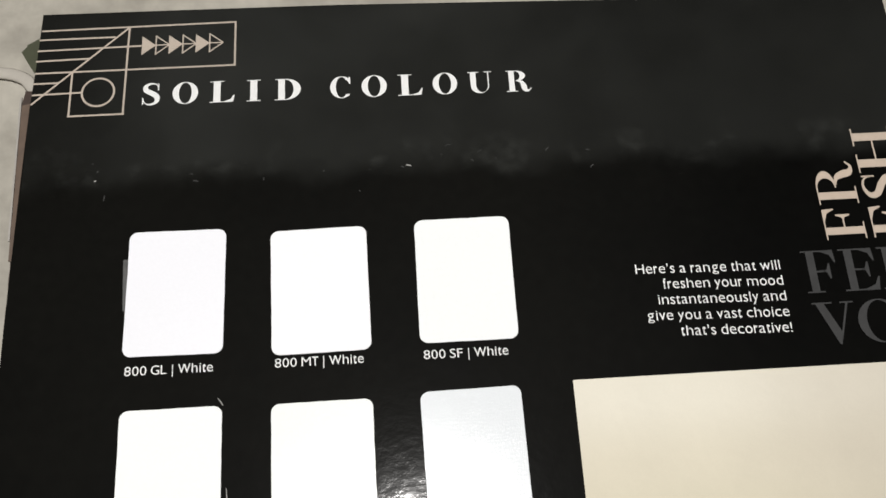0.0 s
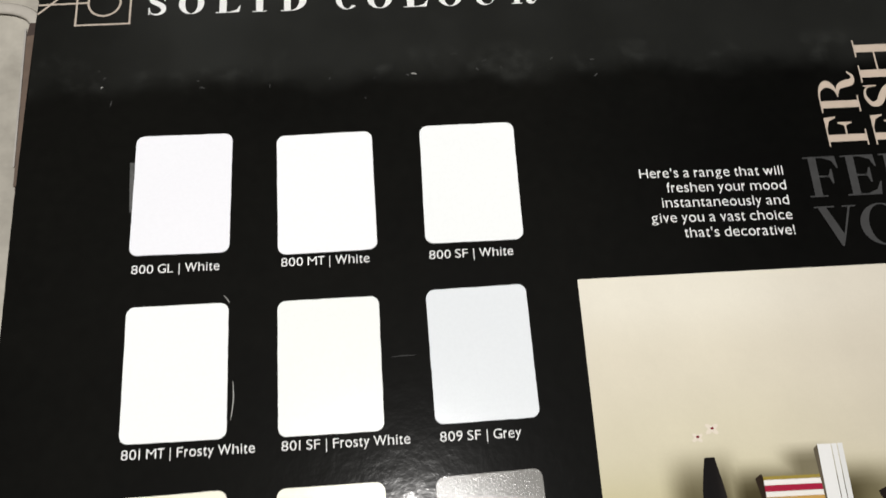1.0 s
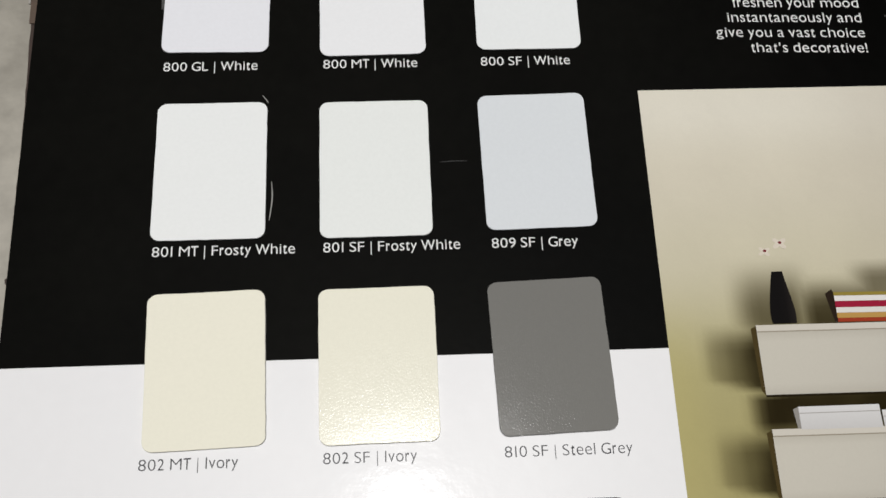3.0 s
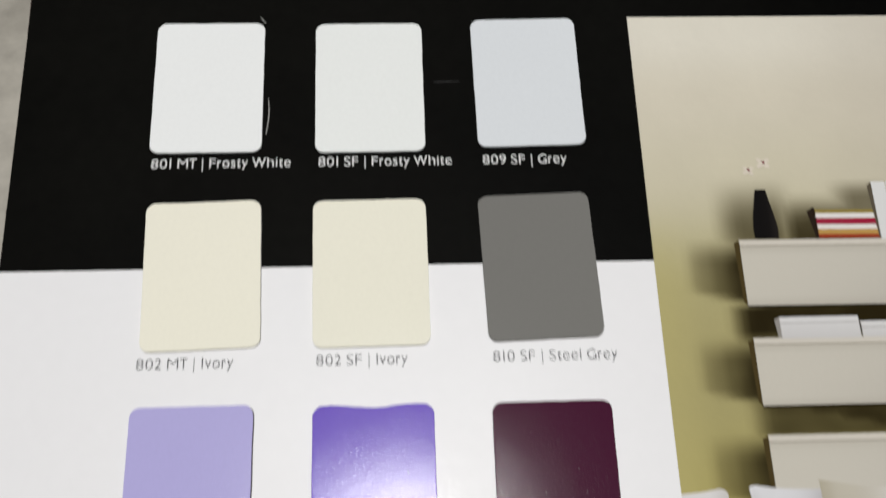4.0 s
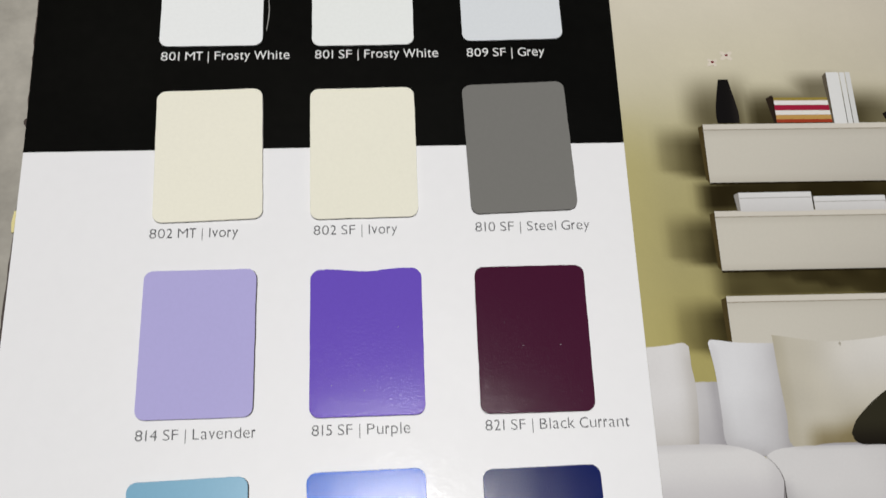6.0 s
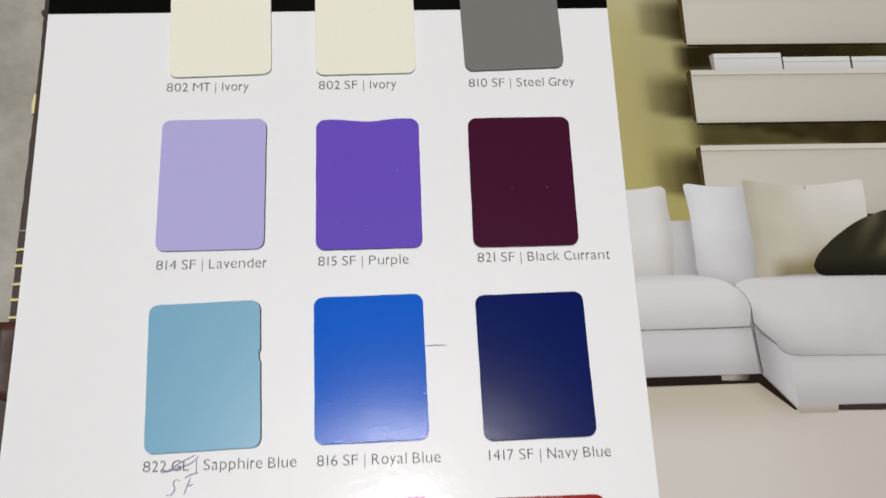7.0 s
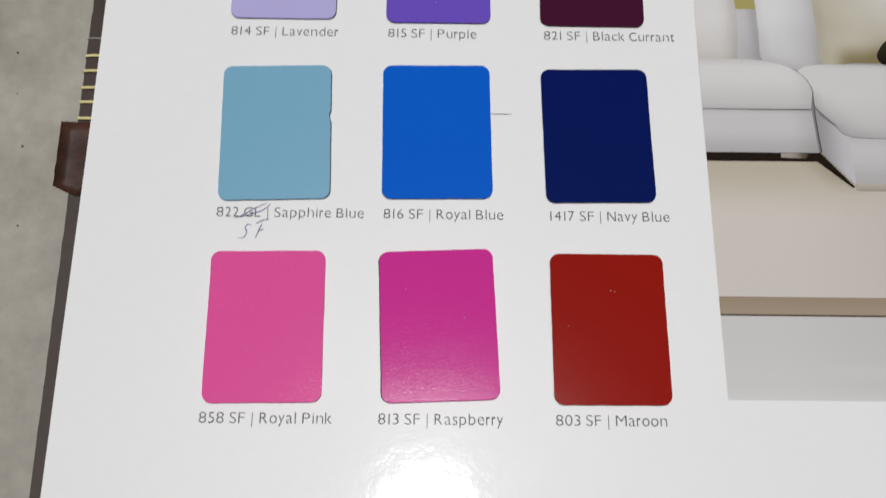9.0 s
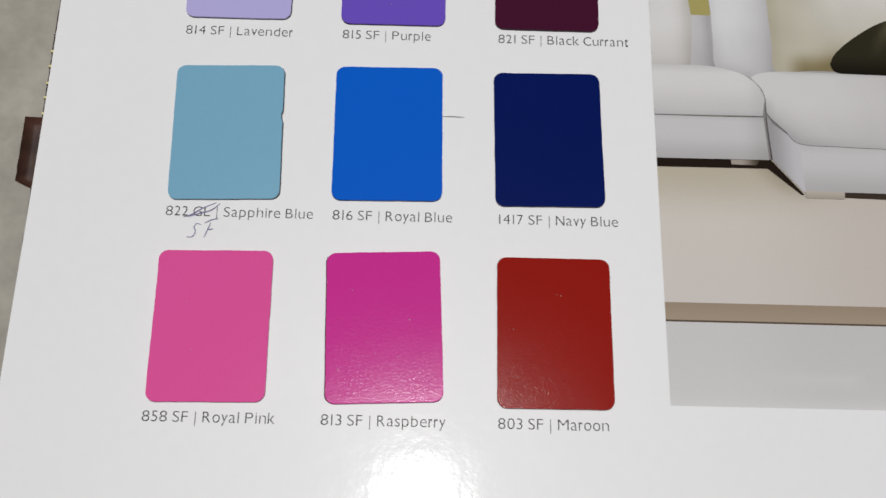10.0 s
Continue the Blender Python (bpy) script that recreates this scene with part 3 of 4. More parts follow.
def ink_shape(name, pts, ink, layer, parent, label="", step=4.0, across=True, cuts=()):
    """A printed shape whose ink is a colour, or a function of the place on the page."""
    bm = bmesh.new()
    polygon(bm, pts)
    for y in cuts:
        bmesh.ops.bisect_plane(bm, geom=bm.verts[:] + bm.edges[:] + bm.faces[:], plane_co=(0, y, 0), plane_no=(0, 1, 0))
    slice_up(bm, step, across)
    tone = bm.loops.layers.float_color.new("ink")
    for f in bm.faces:
        mid = f.calc_center_median()
        for loop in f.loops:
            v = loop.vert.co
            if callable(ink):
                p = v.lerp(mid, 0.02)
                loop[tone] = (*(0.945 * c for c in lin(*ink(p.x, p.y))), 1)
            else:
                loop[tone] = (*(0.945 * c for c in lin(*ink)), 1)
    lay(bm, layer)
    return part(name, bm, M_PHOTO, parent, label)


x0, y0, x1, y1 = PHOTO
photo = ink_shape("photograph", [(x0, y0), (x1, y0), (x1, y1), (x0, y1)], room_ink, 1, page, "printed photograph of a living room with a white sofa", 2.5, cuts=(-30, -103.6, -110.0, -110.7))


def shelf_ink(top, low):
    def ink(x, y):
        c = blend((205, 200, 187), (189, 184, 173), sm(212, 300, x))
        c = blend(c, (208, 203, 190), sm(low + 2, low + 14, y) * 0.4)
        c = blend(c, (164, 157, 144), 0.25 * (1 - sm(low, low + 3.5, y)) + 0.25 * sm(top - 6, top - 2.4, y))
        return c
    return ink


for top, low in SHELVES:
    ink_shape("printed_shelf_side", [(208.0, top - 1.2), (210.3, top - 0.2), (209.9, low), (208.6, low + 1.6)], (74, 62, 34), 2, photo)
    ink_shape("printed_shelf", [(209.9, low), (345, low - 0.6), (345, top - 0.6), (210.0, top)], shelf_ink(top, low), 2.6, photo, step=3)
    ink_shape("printed_shelf_top", [(210.0, top - 2.2), (345, top - 2.8), (345, top - 0.6), (210.0, top)], (212, 206, 194), 3.2, photo, step=12.5)
    ink_shape("printed_shelf_shade", [(209.9, low - 0.7), (345, low - 1.3), (345, low - 0.5), (209.9, low + 0.1)], (36, 29, 14), 2.8, photo, step=12.5)
    ink_shape("printed_shelf_line", [(210.0, top - 2.6), (345, top - 3.2), (345, top - 2.8), (210.0, top - 2.2)], (158, 150, 134), 3.6, photo, step=12.5)


def spindle(pts):
    return smooth_line(pts, 5)


ink_shape("printed_vase", spindle([(218.6, 133.4), (217.6, 129), (216.3, 122), (215.9, 117), (216.2, 114.2)]) + spindle([(224.8, 114.2), (225.0, 118), (224.2, 124), (223.2, 129), (222.5, 133.4)]),
          lambda x, y: blend((20, 18, 18), (36, 32, 30), sm(221, 225, x)), 3.4, photo, "black vase", 3)
for cx, cy, r in ((217.2, 141.0, 2.7), (223.2, 144.0, 3.3)):
    petals = []
    for k in range(24):
        a = k * math.pi / 12
        q = r * (0.72 + 0.28 * math.cos(4 * a + cx))
        petals.append((cx + q * math.cos(a), cy + 0.8 * q * math.sin(a)))
    ink_shape("printed_flower", petals, (222, 212, 196), 3, photo, "pale pink flower")
    ink_shape("printed_flower_eye", [(cx + 0.2 + 0.75 * math.cos(k), cy + 0.3 + 0.55 * math.sin(k)) for k in range(6)], (122, 52, 58), 3.5, photo)
ink_shape("printed_book_end", [(236.6, 124.6), (239.2, 126.2), (239.7, 125.0), (239.7, 114.2), (238.6, 114.2)], (44, 34, 26), 3.4, photo)
y = 125.1
for deep, colour in ((1.3, (150, 132, 62)), (2.0, (232, 228, 224)), (2.3, (158, 34, 60)), (2.0, (228, 224, 218)), (1.9, (190, 150, 84)), (1.4, (160, 62, 40))):
    ink_shape("printed_book", [(239.6, y - deep + 0.04), (261.9, y - deep - 0.2), (261.9, y - 0.24), (239.6, y)], colour, 3.4, photo, step=12.5)
    y -= deep
ink_shape("printed_book_end", [(260.9, 134.4), (262.7, 136.0), (262.7, 113.6), (261.9, 114.5)], (92, 84, 70), 3.6, photo)
for a, b, tone in ((262.6, 267.8, 224), (268.1, 270.1, 220), (270.4, 272.4, 214)):
    ink_shape("printed_book", [(a, 113.4), (b, 113.4), (b, 135.9), (a, 136.0)], (tone, tone, tone - 2), 4, photo, step=12.5)
ink_shape("printed_bowl", spindle([(282.5, 117.5), (284, 114.4), (288, 113.2), (296, 113.2), (300, 117.5)]) + [(292, 121.5)], (30, 24, 22), 3.4, photo)
for a, b, t in ((220.2, 248.4, 84.9), (249.0, 277.0, 82.9), (277.8, 306.0, 82.7)):
    ink_shape("printed_box", [(a, 77.2), (b, 77.0), (b, t), (a, t)], lambda x, y: blend((206, 204, 202), (222, 221, 220), sm(78, 82, y)), 3.8, photo, step=12.5)
    ink_shape("printed_box_line", [(a, t - 2.4), (b, t - 2.4), (b, t - 2.1), (a, t - 2.1)], (170, 166, 162), 4.2, photo, step=12.5)
ink_shape("printed_box_end", [(218.3, 84.0), (220.2, 84.9), (220.2, 77.4), (219.0, 77.6)], (150, 146, 140), 3.9, photo)


def near(pts, x, y):
    """Distance from a place on the page to a printed line through points."""
    best = 1e9
    for (ax, ay), (bx, by) in zip(pts, pts[1:]):
        dx, dy = bx - ax, by - ay
        t = max(0.0, min(1.0, ((x - ax) * dx + (y - ay) * dy) / (dx * dx + dy * dy)))
        best = min(best, math.hypot(x - ax - t * dx, y - ay - t * dy))
    return best


def cloth(light, dark, x_soft, y_soft, creases=(), depth=0.35, reach=5.0):
    """Printed upholstery: a soft fall of light, faint rumples and darker creases along lines."""
    def ink(x, y):
        t = sm(*x_soft, x) * 0.5 + (1 - sm(*y_soft, y)) * 0.5
        t += 0.10 * noise.noise((x * 0.07, y * 0.07, 2)) + 0.05 * noise.noise((x * 0.22, y * 0.16, 6))
        for line in creases:
            t += depth * (1 - sm(0, reach, near(line, x, y)))
        return blend(light, dark, max(0.0, min(1.3, t)))
    return ink


# sofa back and cushions
ink_shape("printed_sofa_back", [(178.3, 12.6), (345, 12.6), (345, -14), (178.3, -14)],
          cloth((202, 200, 201), (168, 165, 168), (195, 203), (-16, 8), [[(201.6, 14), (203, -9)]], 0.5, 3), 3.4, photo, step=3)
ink_shape("printed_cushion", spindle([(178.3, 25.7), (186, 26.3), (191.6, 27.1), (193.8, 25.6)]) + spindle([(193.9, 18), (194.6, 11), (194.3, 2), (193.2, -9.4)]) + [(178.3, -10.5)],
          cloth((225, 223, 222), (186, 181, 175), (186, 195), (-16, 12), [[(193.9, 20), (194, -9)], [(178, -10), (194, -10)]], 0.25, 4), 4, photo, step=2.5)
ink_shape("printed_cushion", spindle([(200.9, 26.6), (202.6, 27.9), (212, 26.6), (225.5, 26.0)]) + [(230, 0), (228, -13)] + spindle([(215.6, -13.7), (209, -11.6), (202.8, -9.4), (202.5, 2), (202.2, 16), (200.9, 26.6)])[:-1],
          cloth((224, 224, 226), (172, 169, 170), (210, 230), (-24, 16), [[(224.6, 24), (225.6, -12)], [(202, 24), (203, -9), (215, -13)]], 0.22, 4), 4.4, photo, step=2.5)
PILLOW_LOW = [(225.8, -10.6), (240, -10.2), (262, -10.5), (272, -9)]


def pillow_ink(x, y):
    c = blend((196, 190, 174), (214, 210, 202), sm(232, 254, x) * sm(-2, 20, y))
    c = blend(c, (176, 168, 146), 0.6 * (1 - sm(0, 6, near([(224.7, 28), (225.4, 8), (226, -10)], x, y))))
    c = blend(c, (226, 223, 217), 0.5 * sm(252, 262, x) * sm(12, 24, y))
    c = blend(c, (132, 119, 84), min(0.95, 0.9 * (1 - sm(0, 10, near(PILLOW_LOW, x, y))) * sm(228, 238, x) + 0.65 * sm(240, 256, x) * (1 - sm(-8, 4, y))))
    k = 1 + 0.03 * noise.noise((x * 0.09, y * 0.09, 12))
    return tuple(v * k for v in c)


ink_shape("printed_pillow", spindle([(224.7, 28.6), (226, 28.9), (240, 26.6), (250, 26.2), (260, 26.9), (271.2, 28.2), (272.6, 26.6), (272.6, 20), (272.0, 11), (271.4, 2), (271.5, -9.5)]) + spindle([(262, -10.5), (240, -10.2), (226.2, -10.9), (225.6, 0), (225.0, 14), (224.7, 28.6)])[:-1],
          pillow_ink, 4.8, photo, "cream pillow", 2.5)
ink_shape("printed_pillow_button", [(249.2 + 0.5 * math.cos(k), 25.2 + 0.8 * math.sin(k)) for k in range(6)], (172, 166, 152), 5.4, photo)
ink_shape("printed_dark_cushion", spindle([(247.6, -7.0), (250, -2.6), (255, 2.2), (260.3, 6.2), (267, 10.4), (274.6, 13.6), (282, 15.2), (300, 13)]) + [(305, -14)] + spindle([(285, -14.8), (272, -13.8), (257.5, -12.1), (249.4, -10.4), (247.6, -7.0)])[:-1],
          lambda x, y: blend(blend((48, 45, 33), (92, 88, 66), (0.5 + 0.5 * math.sin(0.55 * (x - 0.7 * y) + 2 * noise.noise((x * 0.1, y * 0.1, 4)))) * sm(262, 276, x) * sm(-8, 2, y)), (26, 22, 17), 1 - sm(-13, -2, y)), 5.2, photo, "dark olive cushion", 2.5)
# seats, over the shade between them
ink_shape("printed_seat_shade", [(217.6, -16.2), (222, -16), (236, -30), (236, -44), (222, -47.6), (216, -46)], (138, 134, 135), 4.9, photo, step=12.5)
ink_shape("printed_sofa_seat", [(178.3, -9.2)] + spindle([(196, -9.2), (203, -9.8), (211.6, -12.0), (217, -15.4), (220.4, -19.2), (221.0, -22), (220.3, -26), (219.6, -29.9)]) + [(178.3, -30.2)],
          lambda x, y: blend(blend((222, 220, 219), (203, 200, 201), (1 - sm(-30, -16, y)) + 0.06 * noise.noise((x * 0.09, y * 0.09, 3))), (164, 160, 163),
                             min(1, 0.25 * sm(213, 221, x) + 0.3 * sm(-12, -9, y) * sm(-216, -206, -x) + 0.2 * (1 - sm(-30, -28, y)))), 5.2, photo, "white sofa seat", 2.5)
ink_shape("printed_sofa_base", [(178.3, -30.6), (219.8, -30.4), (220.6, -47.9), (178.3, -48.1)],
          lambda x, y: blend((206, 204, 206), (150, 146, 146), min(1, 0.4 * (1 - sm(-48, -38, y)) + 0.3 * sm(210, 221, x) + 0.2 * sm(-32.5, -30.5, y))), 5.2, photo, step=2.5)
print_flat("printed_seat_seam", lambda bm: ribbon(bm, smooth_line([(178.3, -30.4), (195, -30.5), (210, -30.4), (219.8, -30.2)]), [0.3 + 0.012 * k for k in range(19)]), M_SEAM, 5.8, photo, step=None)
ink_shape("printed_shadow_gap", [(178.3, -47.8), (221.0, -47.6), (232.6, -61.4), (231.6, -61.6), (219.7, -51.4), (178.3, -51.6)], (36, 27, 21), 3.4, photo, step=6)
ink_shape("printed_foot", [(206.2, -48.1), (217.0, -48.1), (215.6, -50.2), (206.2, -50.0)], lambda x, y: blend((168, 158, 148), (70, 60, 50), sm(210, 217, x)), 5, photo, step=2)
ink_shape("printed_chaise_side", [(220.4, -28.0), (223.0, -33.0), (233.0, -41.0), (233.2, -60.2), (232.4, -60.4), (221.6, -47.8)],
          lambda x, y: blend((160, 157, 160), (200, 198, 201), sm(221, 232, x) - 0.3 * (1 - sm(0, 5, (x - 221.6) * 0.77 + (y + 47.8) * 0.64 + 3))), 5.4, photo, step=2.5)
ink_shape("printed_chaise_base", [(232.6, -41.2), (345, -42.2), (345, -60.6), (233.1, -60.0)],
          lambda x, y: blend((205, 203, 204), (178, 175, 176), min(1, 0.8 * (1 - sm(-61, -48, y)) + 0.3 * sm(-44.5, -42, y))), 5.6, photo, step=3)


def chaise_ink(x, y):
    c = blend((216, 214, 213), (200, 197, 198), 1 - sm(-41, -24, y))
    c = blend(c, (196, 193, 193), 0.5 * sm(240, 275, x))
    # the rounded front corner turns away from the light
    corner = (x - 222.9) * 0.62 + (y + 33.2) * 0.78
    c = blend(c, (176, 173, 175), 0.55 * (1 - sm(0, 10, corner + 1.5 * noise.noise((x * 0.1, y * 0.1, 9)))))
    c = blend(c, (158, 155, 157), 0.4 * sm(-13, -10.4, y) * sm(222, 232, x))
    c = blend(c, (160, 157, 159), 0.3 * (1 - sm(0, 3, near([(221, -24), (221.2, -28.5), (226, -34.5), (232.9, -40.8), (264, -42)], x, y))))
    k = 1 + 0.02 * noise.noise((x * 0.08, y * 0.08, 7))
    return tuple(v * k for v in c)


ink_shape("printed_chaise_seat", spindle([(215.8, -14.2), (218, -12.7), (221, -11.7), (228, -11.0), (236, -10.9), (250, -11.1)]) + [(345, -12.5), (345, -42.8)] + spindle([(264, -42.0), (248, -41.7), (233.0, -40.9), (227.5, -35.8), (222.8, -31.0), (221.0, -27.5), (220.8, -22), (219.4, -18.2), (215.8, -14.2)])[:-1],
          chaise_ink, 6, photo, "white chaise seat", 2.5)
print_flat("printed_seat_seam", lambda bm: ribbon(bm, smooth_line([(221.4, -29.2), (223, -31.4), (227.6, -36.0), (232.9, -41.0), (248, -41.8), (264, -42.2), (300, -42.6), (344.8, -42.9)]), [0.42 if k < 14 else 0.24 for k in range(43)]), M_SEAM, 6.6, photo, step=None)
print_flat("printed_seat_gap", lambda bm: ribbon(bm, smooth_line([(216.2, -14.2), (219.4, -18.0), (220.9, -22.0), (220.9, -27), (220.9, -34), (221.6, -47.8)]), [0.08 + 0.015 * k for k in range(31)]), M_CORE, 6.8, photo, step=None)
ink_shape("printed_foot", [(233.0, -59.8), (247.8, -60.0), (247.4, -62.9), (233.0, -62.7)], lambda x, y: blend((192, 183, 172), (168, 158, 147), 1 - sm(-63, -60.5, y)), 6, photo)
ink_shape("printed_shadow_gap", [(247.6, -59.8), (345, -60.6), (345, -64.2), (247.2, -62.2)], (62, 52, 44), 5.2, photo, step=12.5)


# ---- the laminate samples ----
def outline_of(w, h, r, seed, rough):
    pts = []
    for cx, cy, a0 in ((w / 2 - r, h / 2 - r, 0), (-w / 2 + r, h / 2 - r, 90), (-w / 2 + r, -h / 2 + r, 180), (w / 2 - r, -h / 2 + r, 270)):
        for k in range(6):
            a = radians(a0 + 18 * k)
            pts.append((cx + r * math.cos(a), cy + r * math.sin(a)))
        nx, ny = {0: (-w / 2 + r, h / 2), 90: (-w / 2, -h / 2 + r), 180: (w / 2 - r, -h / 2), 270: (w / 2, h / 2 - r)}[a0]
        px, py = pts[-1]
        for k in range(1, 28):
            pts.append((px + (nx - px) * k / 28, py + (ny - py) * k / 28))
    # a slow waver of the cut and small chips out of it
    out = []
    for x, y in pts:
        chip = 0.16 * max(0.0, noise.noise((x * 0.55, y * 0.55, seed + 4)) - 0.15)
        out.append((x * (1 + (rough * noise.noise((x * 0.16, y * 0.16, seed)) - chip) / 20), y * (1 + (rough * noise.noise((y * 0.16, x * 0.16, seed + 9)) - chip) / 27)))
    return out


def chip_body(pts, z0, z1, edge):
    """A thin sheet with slightly rounded upper edges."""
    bm = bmesh.new()
    rings = []
    for inset, z in ((0, z0), (0, z1 - edge), (edge * 0.3, z1 - edge * 0.3), (edge, z1)):
        loop = []
        for x, y in pts:
            d = math.hypot(x, y)
            loop.append(bm.verts.new((x * (1 - inset / d) * U, y * (1 - inset / d) * U, z * U)))
        rings.append(loop)
    n = len(pts)
    for a, b in zip(rings, rings[1:]):
        for k in range(n):
            bm.faces.new((a[k], a[(k + 1) % n], b[(k + 1) % n], b[k]))
    bm.faces.new(rings[-1])
    bm.faces.new(rings[0][::-1])
    return bm


SAMPLES = [
    # row, column, centre, turn, colour, finish, words
    (0, 0, (18.5, 253.0), -0.6, (226, 227, 233), "GL", "gloss white laminate sample"), (0, 1, (77.8, 250.7), 0.6, (229, 230, 234), "MT", "matt white laminate sample"),
    (0, 2, (138.0, 252.1), -0.2, (229, 232, 235), "SF", "suede white laminate sample"), (1, 0, (18.4, 177.7), 0.0, (229, 231, 230), "MT", "matt frosty white laminate sample"),
    (1, 1, (77.9, 177.2), 0.2, (229, 232, 229), "SF", "suede frosty white laminate sample"), (1, 2, (137.2, 178.8), 0.9, (214, 218, 221), "SF", "pale grey laminate sample"),
    (2, 0, (19.5, 104.6), 1.4, (231, 228, 211), "MT", "matt ivory laminate sample"), (2, 1, (77.7, 104.5), 0.5, (233, 229, 212), "SF", "suede ivory laminate sample"),
    (2, 2, (137.2, 105.7), 1.8, (118, 117, 113), "SF", "steel grey laminate sample"), (3, 0, (18.6, 31.7), 0.1, (175, 169, 216), "SF", "lavender laminate sample"),
    (3, 1, (78.3, 30.8), 0.1, (104, 78, 184), "SF", "wavy-edged purple laminate sample"), (3, 2, (137.9, 30.4), 0.0, (66, 22, 46), "SF", "black currant laminate sample"),
    (4, 0, (18.6, -42.5), 1.7, (116, 166, 192), "SATIN", "nicked sapphire blue laminate sample"), (4, 1, (78.1, -41.4), 0.8, (15, 91, 197), "SF", "royal blue laminate sample"),
    (4, 2, (137.8, -42.1), 0.9, (10, 25, 86), "SF", "navy blue laminate sample"), (5, 0, (19.3, -115.9), 0.9, (218, 84, 152), "SF", "royal pink laminate sample"),
    (5, 1, (79.2, -115.0), 2.4, (198, 48, 142), "SF", "raspberry laminate sample"), (5, 2, (138.8, -115.7), 0.1, (142, 24, 16), "SF", "maroon laminate sample"),
]
SPECKS = {(3, 1): ((11.2, 4.7), (-12.4, -15.8), (-1.0, -18.0)), (5, 1): ((-11, 13), (4.5, -11), (9, 2)), (5, 2): ((1, 13.5), (2.4, 13), (-14.5, 0.5)), (3, 2): ((-4, -3), (9.5, -3)), (5, 0): ((-9, 8), (-6, -9))}
M_PALE_SPECK = material("pale_dust_speck", (0.4, 0.37, 0.38), rough=0.7, vary=0.1)
FINISH = {
    "GL": dict(rough=0.3, spec=0.2, coat=0.3, coat_rough=0.05, bump=0.02, bump_scale=700.0),
    "SATIN": dict(rough=0.3, spec=0.3, bump=0.05, bump_scale=1800.0),
    "MT": dict(rough=0.55, spec=0.2, bump=0.05, bump_scale=1500.0),
    "SF": dict(rough=0.14, spec=0.145, bump=0.29, bump_scale=2700.0, stretch=(1.0, 0.8, 1.0)),
}
for n, (i, j, centre, turn, colour, finish_kind, words) in enumerate(SAMPLES):
    mat = material(words.replace(" ", "_"), tuple(min(0.86, 1.07 * c) for c in lin(*colour)), vary=0.03, fine=1200.0, **FINISH[finish_kind])
    pts = outline_of(40.3, 53.9, 3.4, n * 3.1, 0.11)
    if (i, j) == (3, 1):
        pts = [(x, y - 1.0 * math.cos(x * 0.11) ** 2 * sm(22, 26, y) + 0.25 * noise.noise((x * 0.6, 1, 1)) * sm(22, 26, y)) for x, y in pts]
    if (i, j) == (4, 0):
        pts = [(x - 0.9 * max(0, 1 - abs(y - 6) / 2.0) * sm(18, 20, x), y) for x, y in pts]
    ob = finish("laminate_sample", chip_body(pts, 0.6, 1.15, 0.18), mat)
    ob.matrix_world = Matrix.Translation((centre[0] * U, centre[1] * U, (PAGE_Z + rise(centre[1]) + 0.16) * U)) @ Matrix.Rotation(radians(turn), 4, "Z")
    slope = math.atan(5.0 * math.pi / 400 * math.sin(math.pi * centre[1] / 400))
    ob.matrix_world = ob.matrix_world @ Matrix.Rotation(slope, 4, "X")
    tagged(ob, words + (" on the black panel" if i < 2 else " glued to the white page" if i > 2 else " across the black and white border"), "laminate sample", "laminate samples on the page")
    shift = {(3, 0): 0.32, (4, 0): 0.35, (2, 0): 0.2, (5, 1): -0.4, (0, 0): -0.2}.get((i, j), 0.06)
    core = chip_body([(x * 0.997 + shift, y * 0.998) for x, y in pts], 0, 0.6, 0.08)
    part("core", core, M_CORE if colour[0] < 200 else M_CORE_PALE, ob, "dark core edge" if colour[0] < 200 else "")

    for sx, sy in SPECKS.get((i, j), ()):
        bm = bmesh.new()
        bmesh.ops.create_icosphere(bm, subdivisions=1, radius=0.2 * U)
        for v in bm.verts:
            v.co = Vector((v.co.x + sx * U, v.co.y + sy * U, v.co.z * 0.3 + 1.15 * U))
        part("speck", bm, M_PALE_SPECK, ob)

# ---- small marks ----
def mark(name, pts, widths, mat, layer=4.5, label=""):
    line = smooth_line(pts, 5)
    w = [widths * (0.25 + 0.75 * math.sin(math.pi * (0.08 + 0.84 * k / (len(line) - 1)))) for k in range(len(line))]
    print_flat(name, lambda bm: ribbon(bm, line, w), mat, layer, page, label, None)


mark("pen_stroke", [(5.5, -76.4), (8.4, -75.4), (12, -73.0), (16.9, -70.6)], 0.5, M_PEN)
mark("pen_stroke", [(7.2, -76.2), (11, -75.0), (15.5, -73.4), (18.2, -70.9)], 0.5, M_PEN)
mark("pen_stroke", [(12.2, -79.2), (10.6, -78.8), (9.8, -80.2), (10.4, -81.8), (9.4, -83.8), (7.4, -83.9)], 0.45, M_PEN)
mark("pen_stroke", [(15.6, -78.4), (14.8, -80.6), (13.6, -84.0)], 0.45, M_PEN)
mark("pen_stroke", [(13.4, -78.6), (15.4, -77.4), (18.2, -76.6)], 0.45, M_PEN)
mark("pen_stroke", [(14.4, -81.2), (16.6, -80.6)], 0.4, M_PEN)
mark("hairline", [(97.9, -33.9), (102, -33.8), (106.2, -34.0)], 0.3, M_GREY_INK)
mark("scuff_glint", [(40.4, 173), (40.7, 166), (39.8, 158)], 0.45, M_SCUFF)
mark("scuff_glint", [(36.4, 208), (37.8, 206.2), (38.6, 204.8)], 0.4, M_SCUFF)
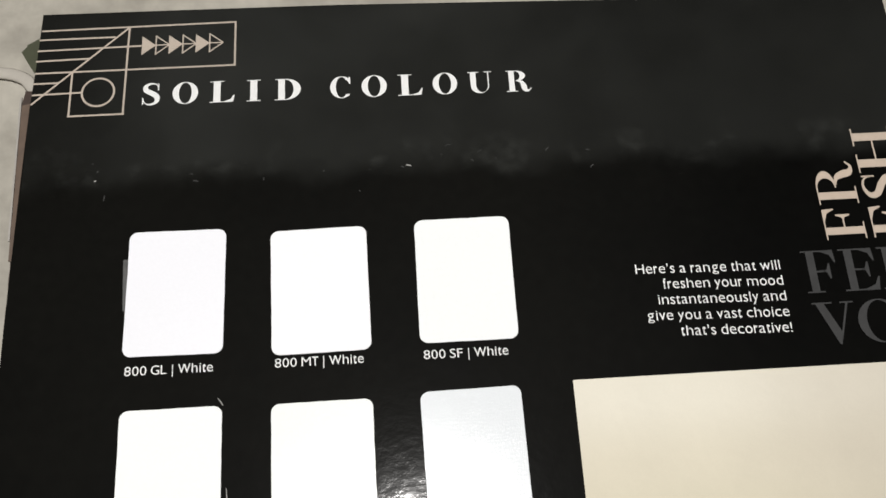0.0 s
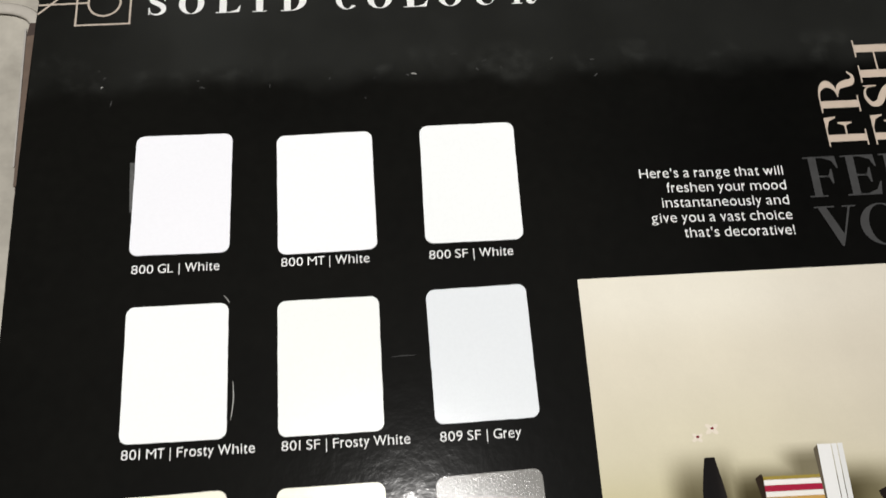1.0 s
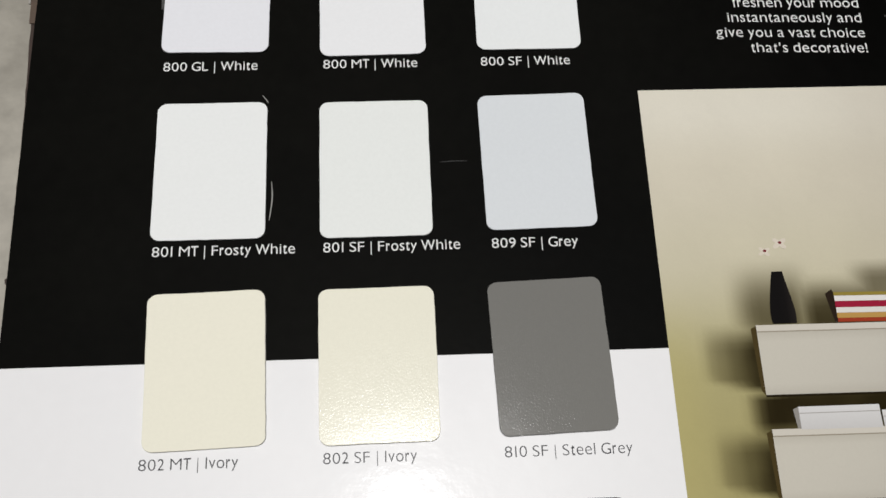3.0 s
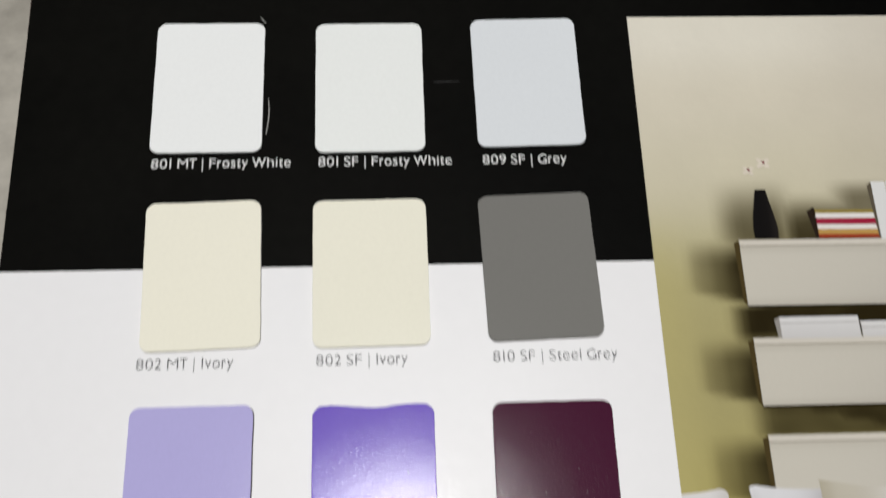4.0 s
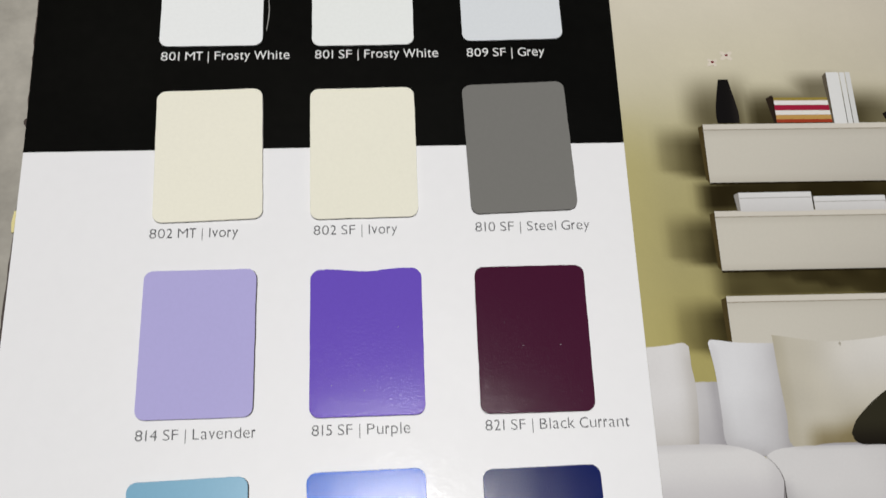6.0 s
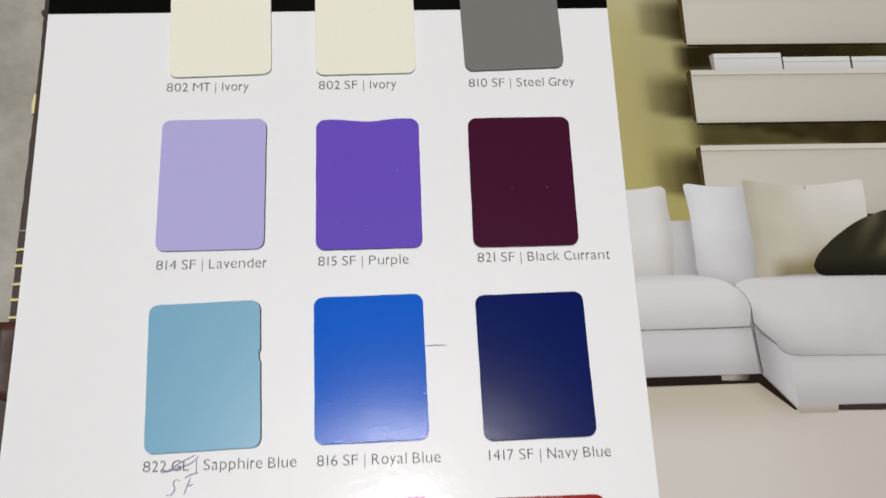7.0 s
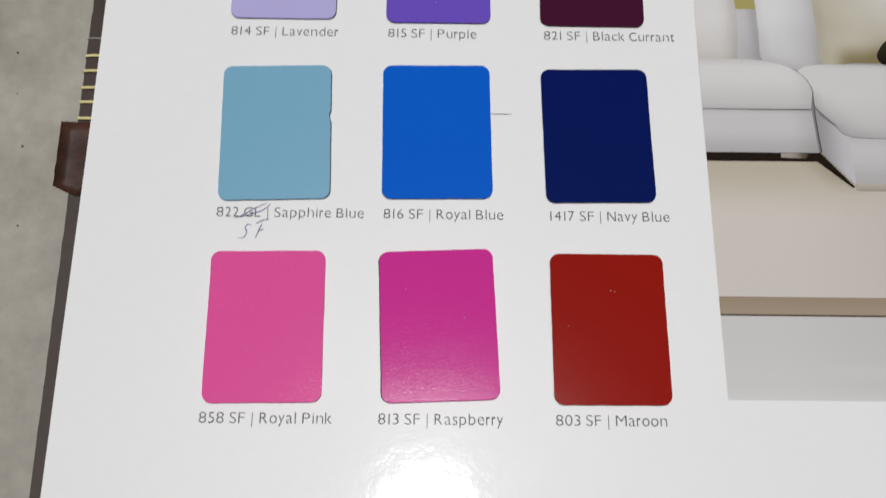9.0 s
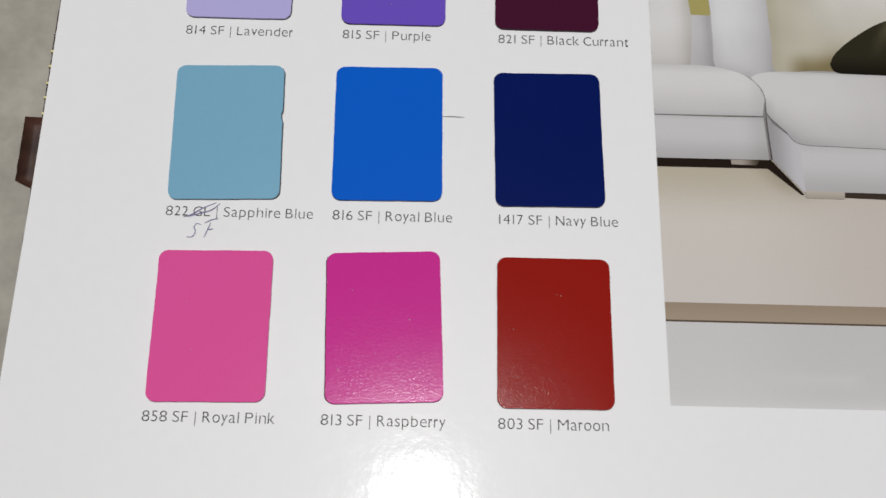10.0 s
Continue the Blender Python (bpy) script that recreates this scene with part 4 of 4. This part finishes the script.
# a glint on the gloss between two samples, painted as a thin grey line
mark("scuff_glint", [(101.7, 179.1), (106.2, 179.4), (111.7, 179.4)], 0.4, M_DUST_GLINT)
print_flat("glue_smear", lambda bm: polygon(bm, [(-3.9, 268.5), (-2.0, 268.5), (-1.6, 246), (-3.0, 246), (-3.5, 256)]), M_GLUE, 3, page, "dull grey glue smear", None)
rng = random.Random(5)
for k in range(22):
    x, y = rng.uniform(-20, 200), 306 + rng.gauss(0, 5)
    a = rng.uniform(0, 3.1)
    s = rng.uniform(0.3, 1.6)
    mark("dust_smudge", [(x - s * math.cos(a), y - s * math.sin(a)), (x, y + 0.2), (x + s * math.cos(a), y + s * math.sin(a))], rng.uniform(0.25, 0.7), M_DUST_GLINT if k % 13 else M_SCUFF, 4.5 + 0.05 * k)


def dust_sheen_material():
    """A film of fine dust and painted sheen: mostly see-through, thicker in soft clouds."""
    m = bpy.data.materials.new("dust_sheen_film")
    m.use_nodes = True
    nt = m.node_tree
    nt.nodes.remove(nt.nodes["Principled BSDF"])

    def math_node(op, a, b):
        n = nt.nodes.new("ShaderNodeMath")
        n.operation = op
        for socket, value in zip(n.inputs, (a, b)):
            if isinstance(value, float):
                socket.default_value = value
            else:
                nt.links.new(value, socket)
        return n.outputs[0]

    def ramp(value, lo, hi, a, b):
        n = nt.nodes.new("ShaderNodeMapRange")
        n.interpolation_type = "SMOOTHSTEP"
        for key, number in (("From Min", lo), ("From Max", hi), ("To Min", a), ("To Max", b)):
            n.inputs[key].default_value = number
        nt.links.new(value, n.inputs["Value"])
        return n.outputs[0]

    position = nt.nodes.new("ShaderNodeNewGeometry").outputs["Position"]
    axes = nt.nodes.new("ShaderNodeSeparateXYZ")
    nt.links.new(position, axes.inputs[0])

    def cloud(scale):
        n = nt.nodes.new("ShaderNodeTexNoise")
        n.inputs["Scale"].default_value, n.inputs["Detail"].default_value = scale, 5.0
        nt.links.new(position, n.inputs["Vector"])
        return n.outputs[0]

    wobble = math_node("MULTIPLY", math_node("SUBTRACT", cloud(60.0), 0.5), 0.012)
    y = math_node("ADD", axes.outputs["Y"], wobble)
    # reflected sheen across the panel's top, put into a cloudy grey veil
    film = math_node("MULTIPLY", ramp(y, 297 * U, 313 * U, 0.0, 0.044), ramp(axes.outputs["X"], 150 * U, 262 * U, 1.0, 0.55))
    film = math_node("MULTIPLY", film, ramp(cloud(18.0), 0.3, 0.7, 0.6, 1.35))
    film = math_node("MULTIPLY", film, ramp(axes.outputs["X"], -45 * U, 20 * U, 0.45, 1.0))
    # dust gathered along the veil's lower edge
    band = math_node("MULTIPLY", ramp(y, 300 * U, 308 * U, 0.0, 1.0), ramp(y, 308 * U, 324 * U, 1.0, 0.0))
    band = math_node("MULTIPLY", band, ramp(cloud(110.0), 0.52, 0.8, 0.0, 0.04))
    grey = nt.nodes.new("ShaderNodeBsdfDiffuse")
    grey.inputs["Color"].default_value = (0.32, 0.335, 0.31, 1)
    clear = nt.nodes.new("ShaderNodeBsdfTransparent")
    mix = nt.nodes.new("ShaderNodeMixShader")
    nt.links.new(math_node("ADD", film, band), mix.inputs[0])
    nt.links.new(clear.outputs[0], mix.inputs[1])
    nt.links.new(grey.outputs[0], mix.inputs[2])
    nt.links.new(mix.outputs[0], nt.nodes["Material Output"].inputs["Surface"])
    return m


print_flat("dust_sheen_film", lambda bm: polygon(bm, [(-49.2, 290), (-49.2, 343.5), (-48.0, 366), (-47.5, 391.8), (10.0, 391.3), (88.7, 390.4), (194.8, 387.4), (344.5, 382.4), (344.5, 290)]), dust_sheen_material(), 8, page, "faint film of grey dust and painted sheen")


def floor_grit():
    bm = bmesh.new()
    r = random.Random(9)
    for _ in range(36):
        c = Vector((r.uniform(-0.16, -0.07), r.uniform(-0.2, 0.33), 0.0002))
        g = bmesh.ops.create_icosphere(bm, subdivisions=1, radius=r.uniform(0.00015, 0.0005))
        for v in g["verts"]:
            v.co = Vector((v.co.x * 1.4, v.co.y, v.co.z * 0.5)) + c
    tagged(finish("floor_grit", bm, M_SPECK), "dark grit specks on the cement floor", "grit", kind="stuff")


floor_grit()
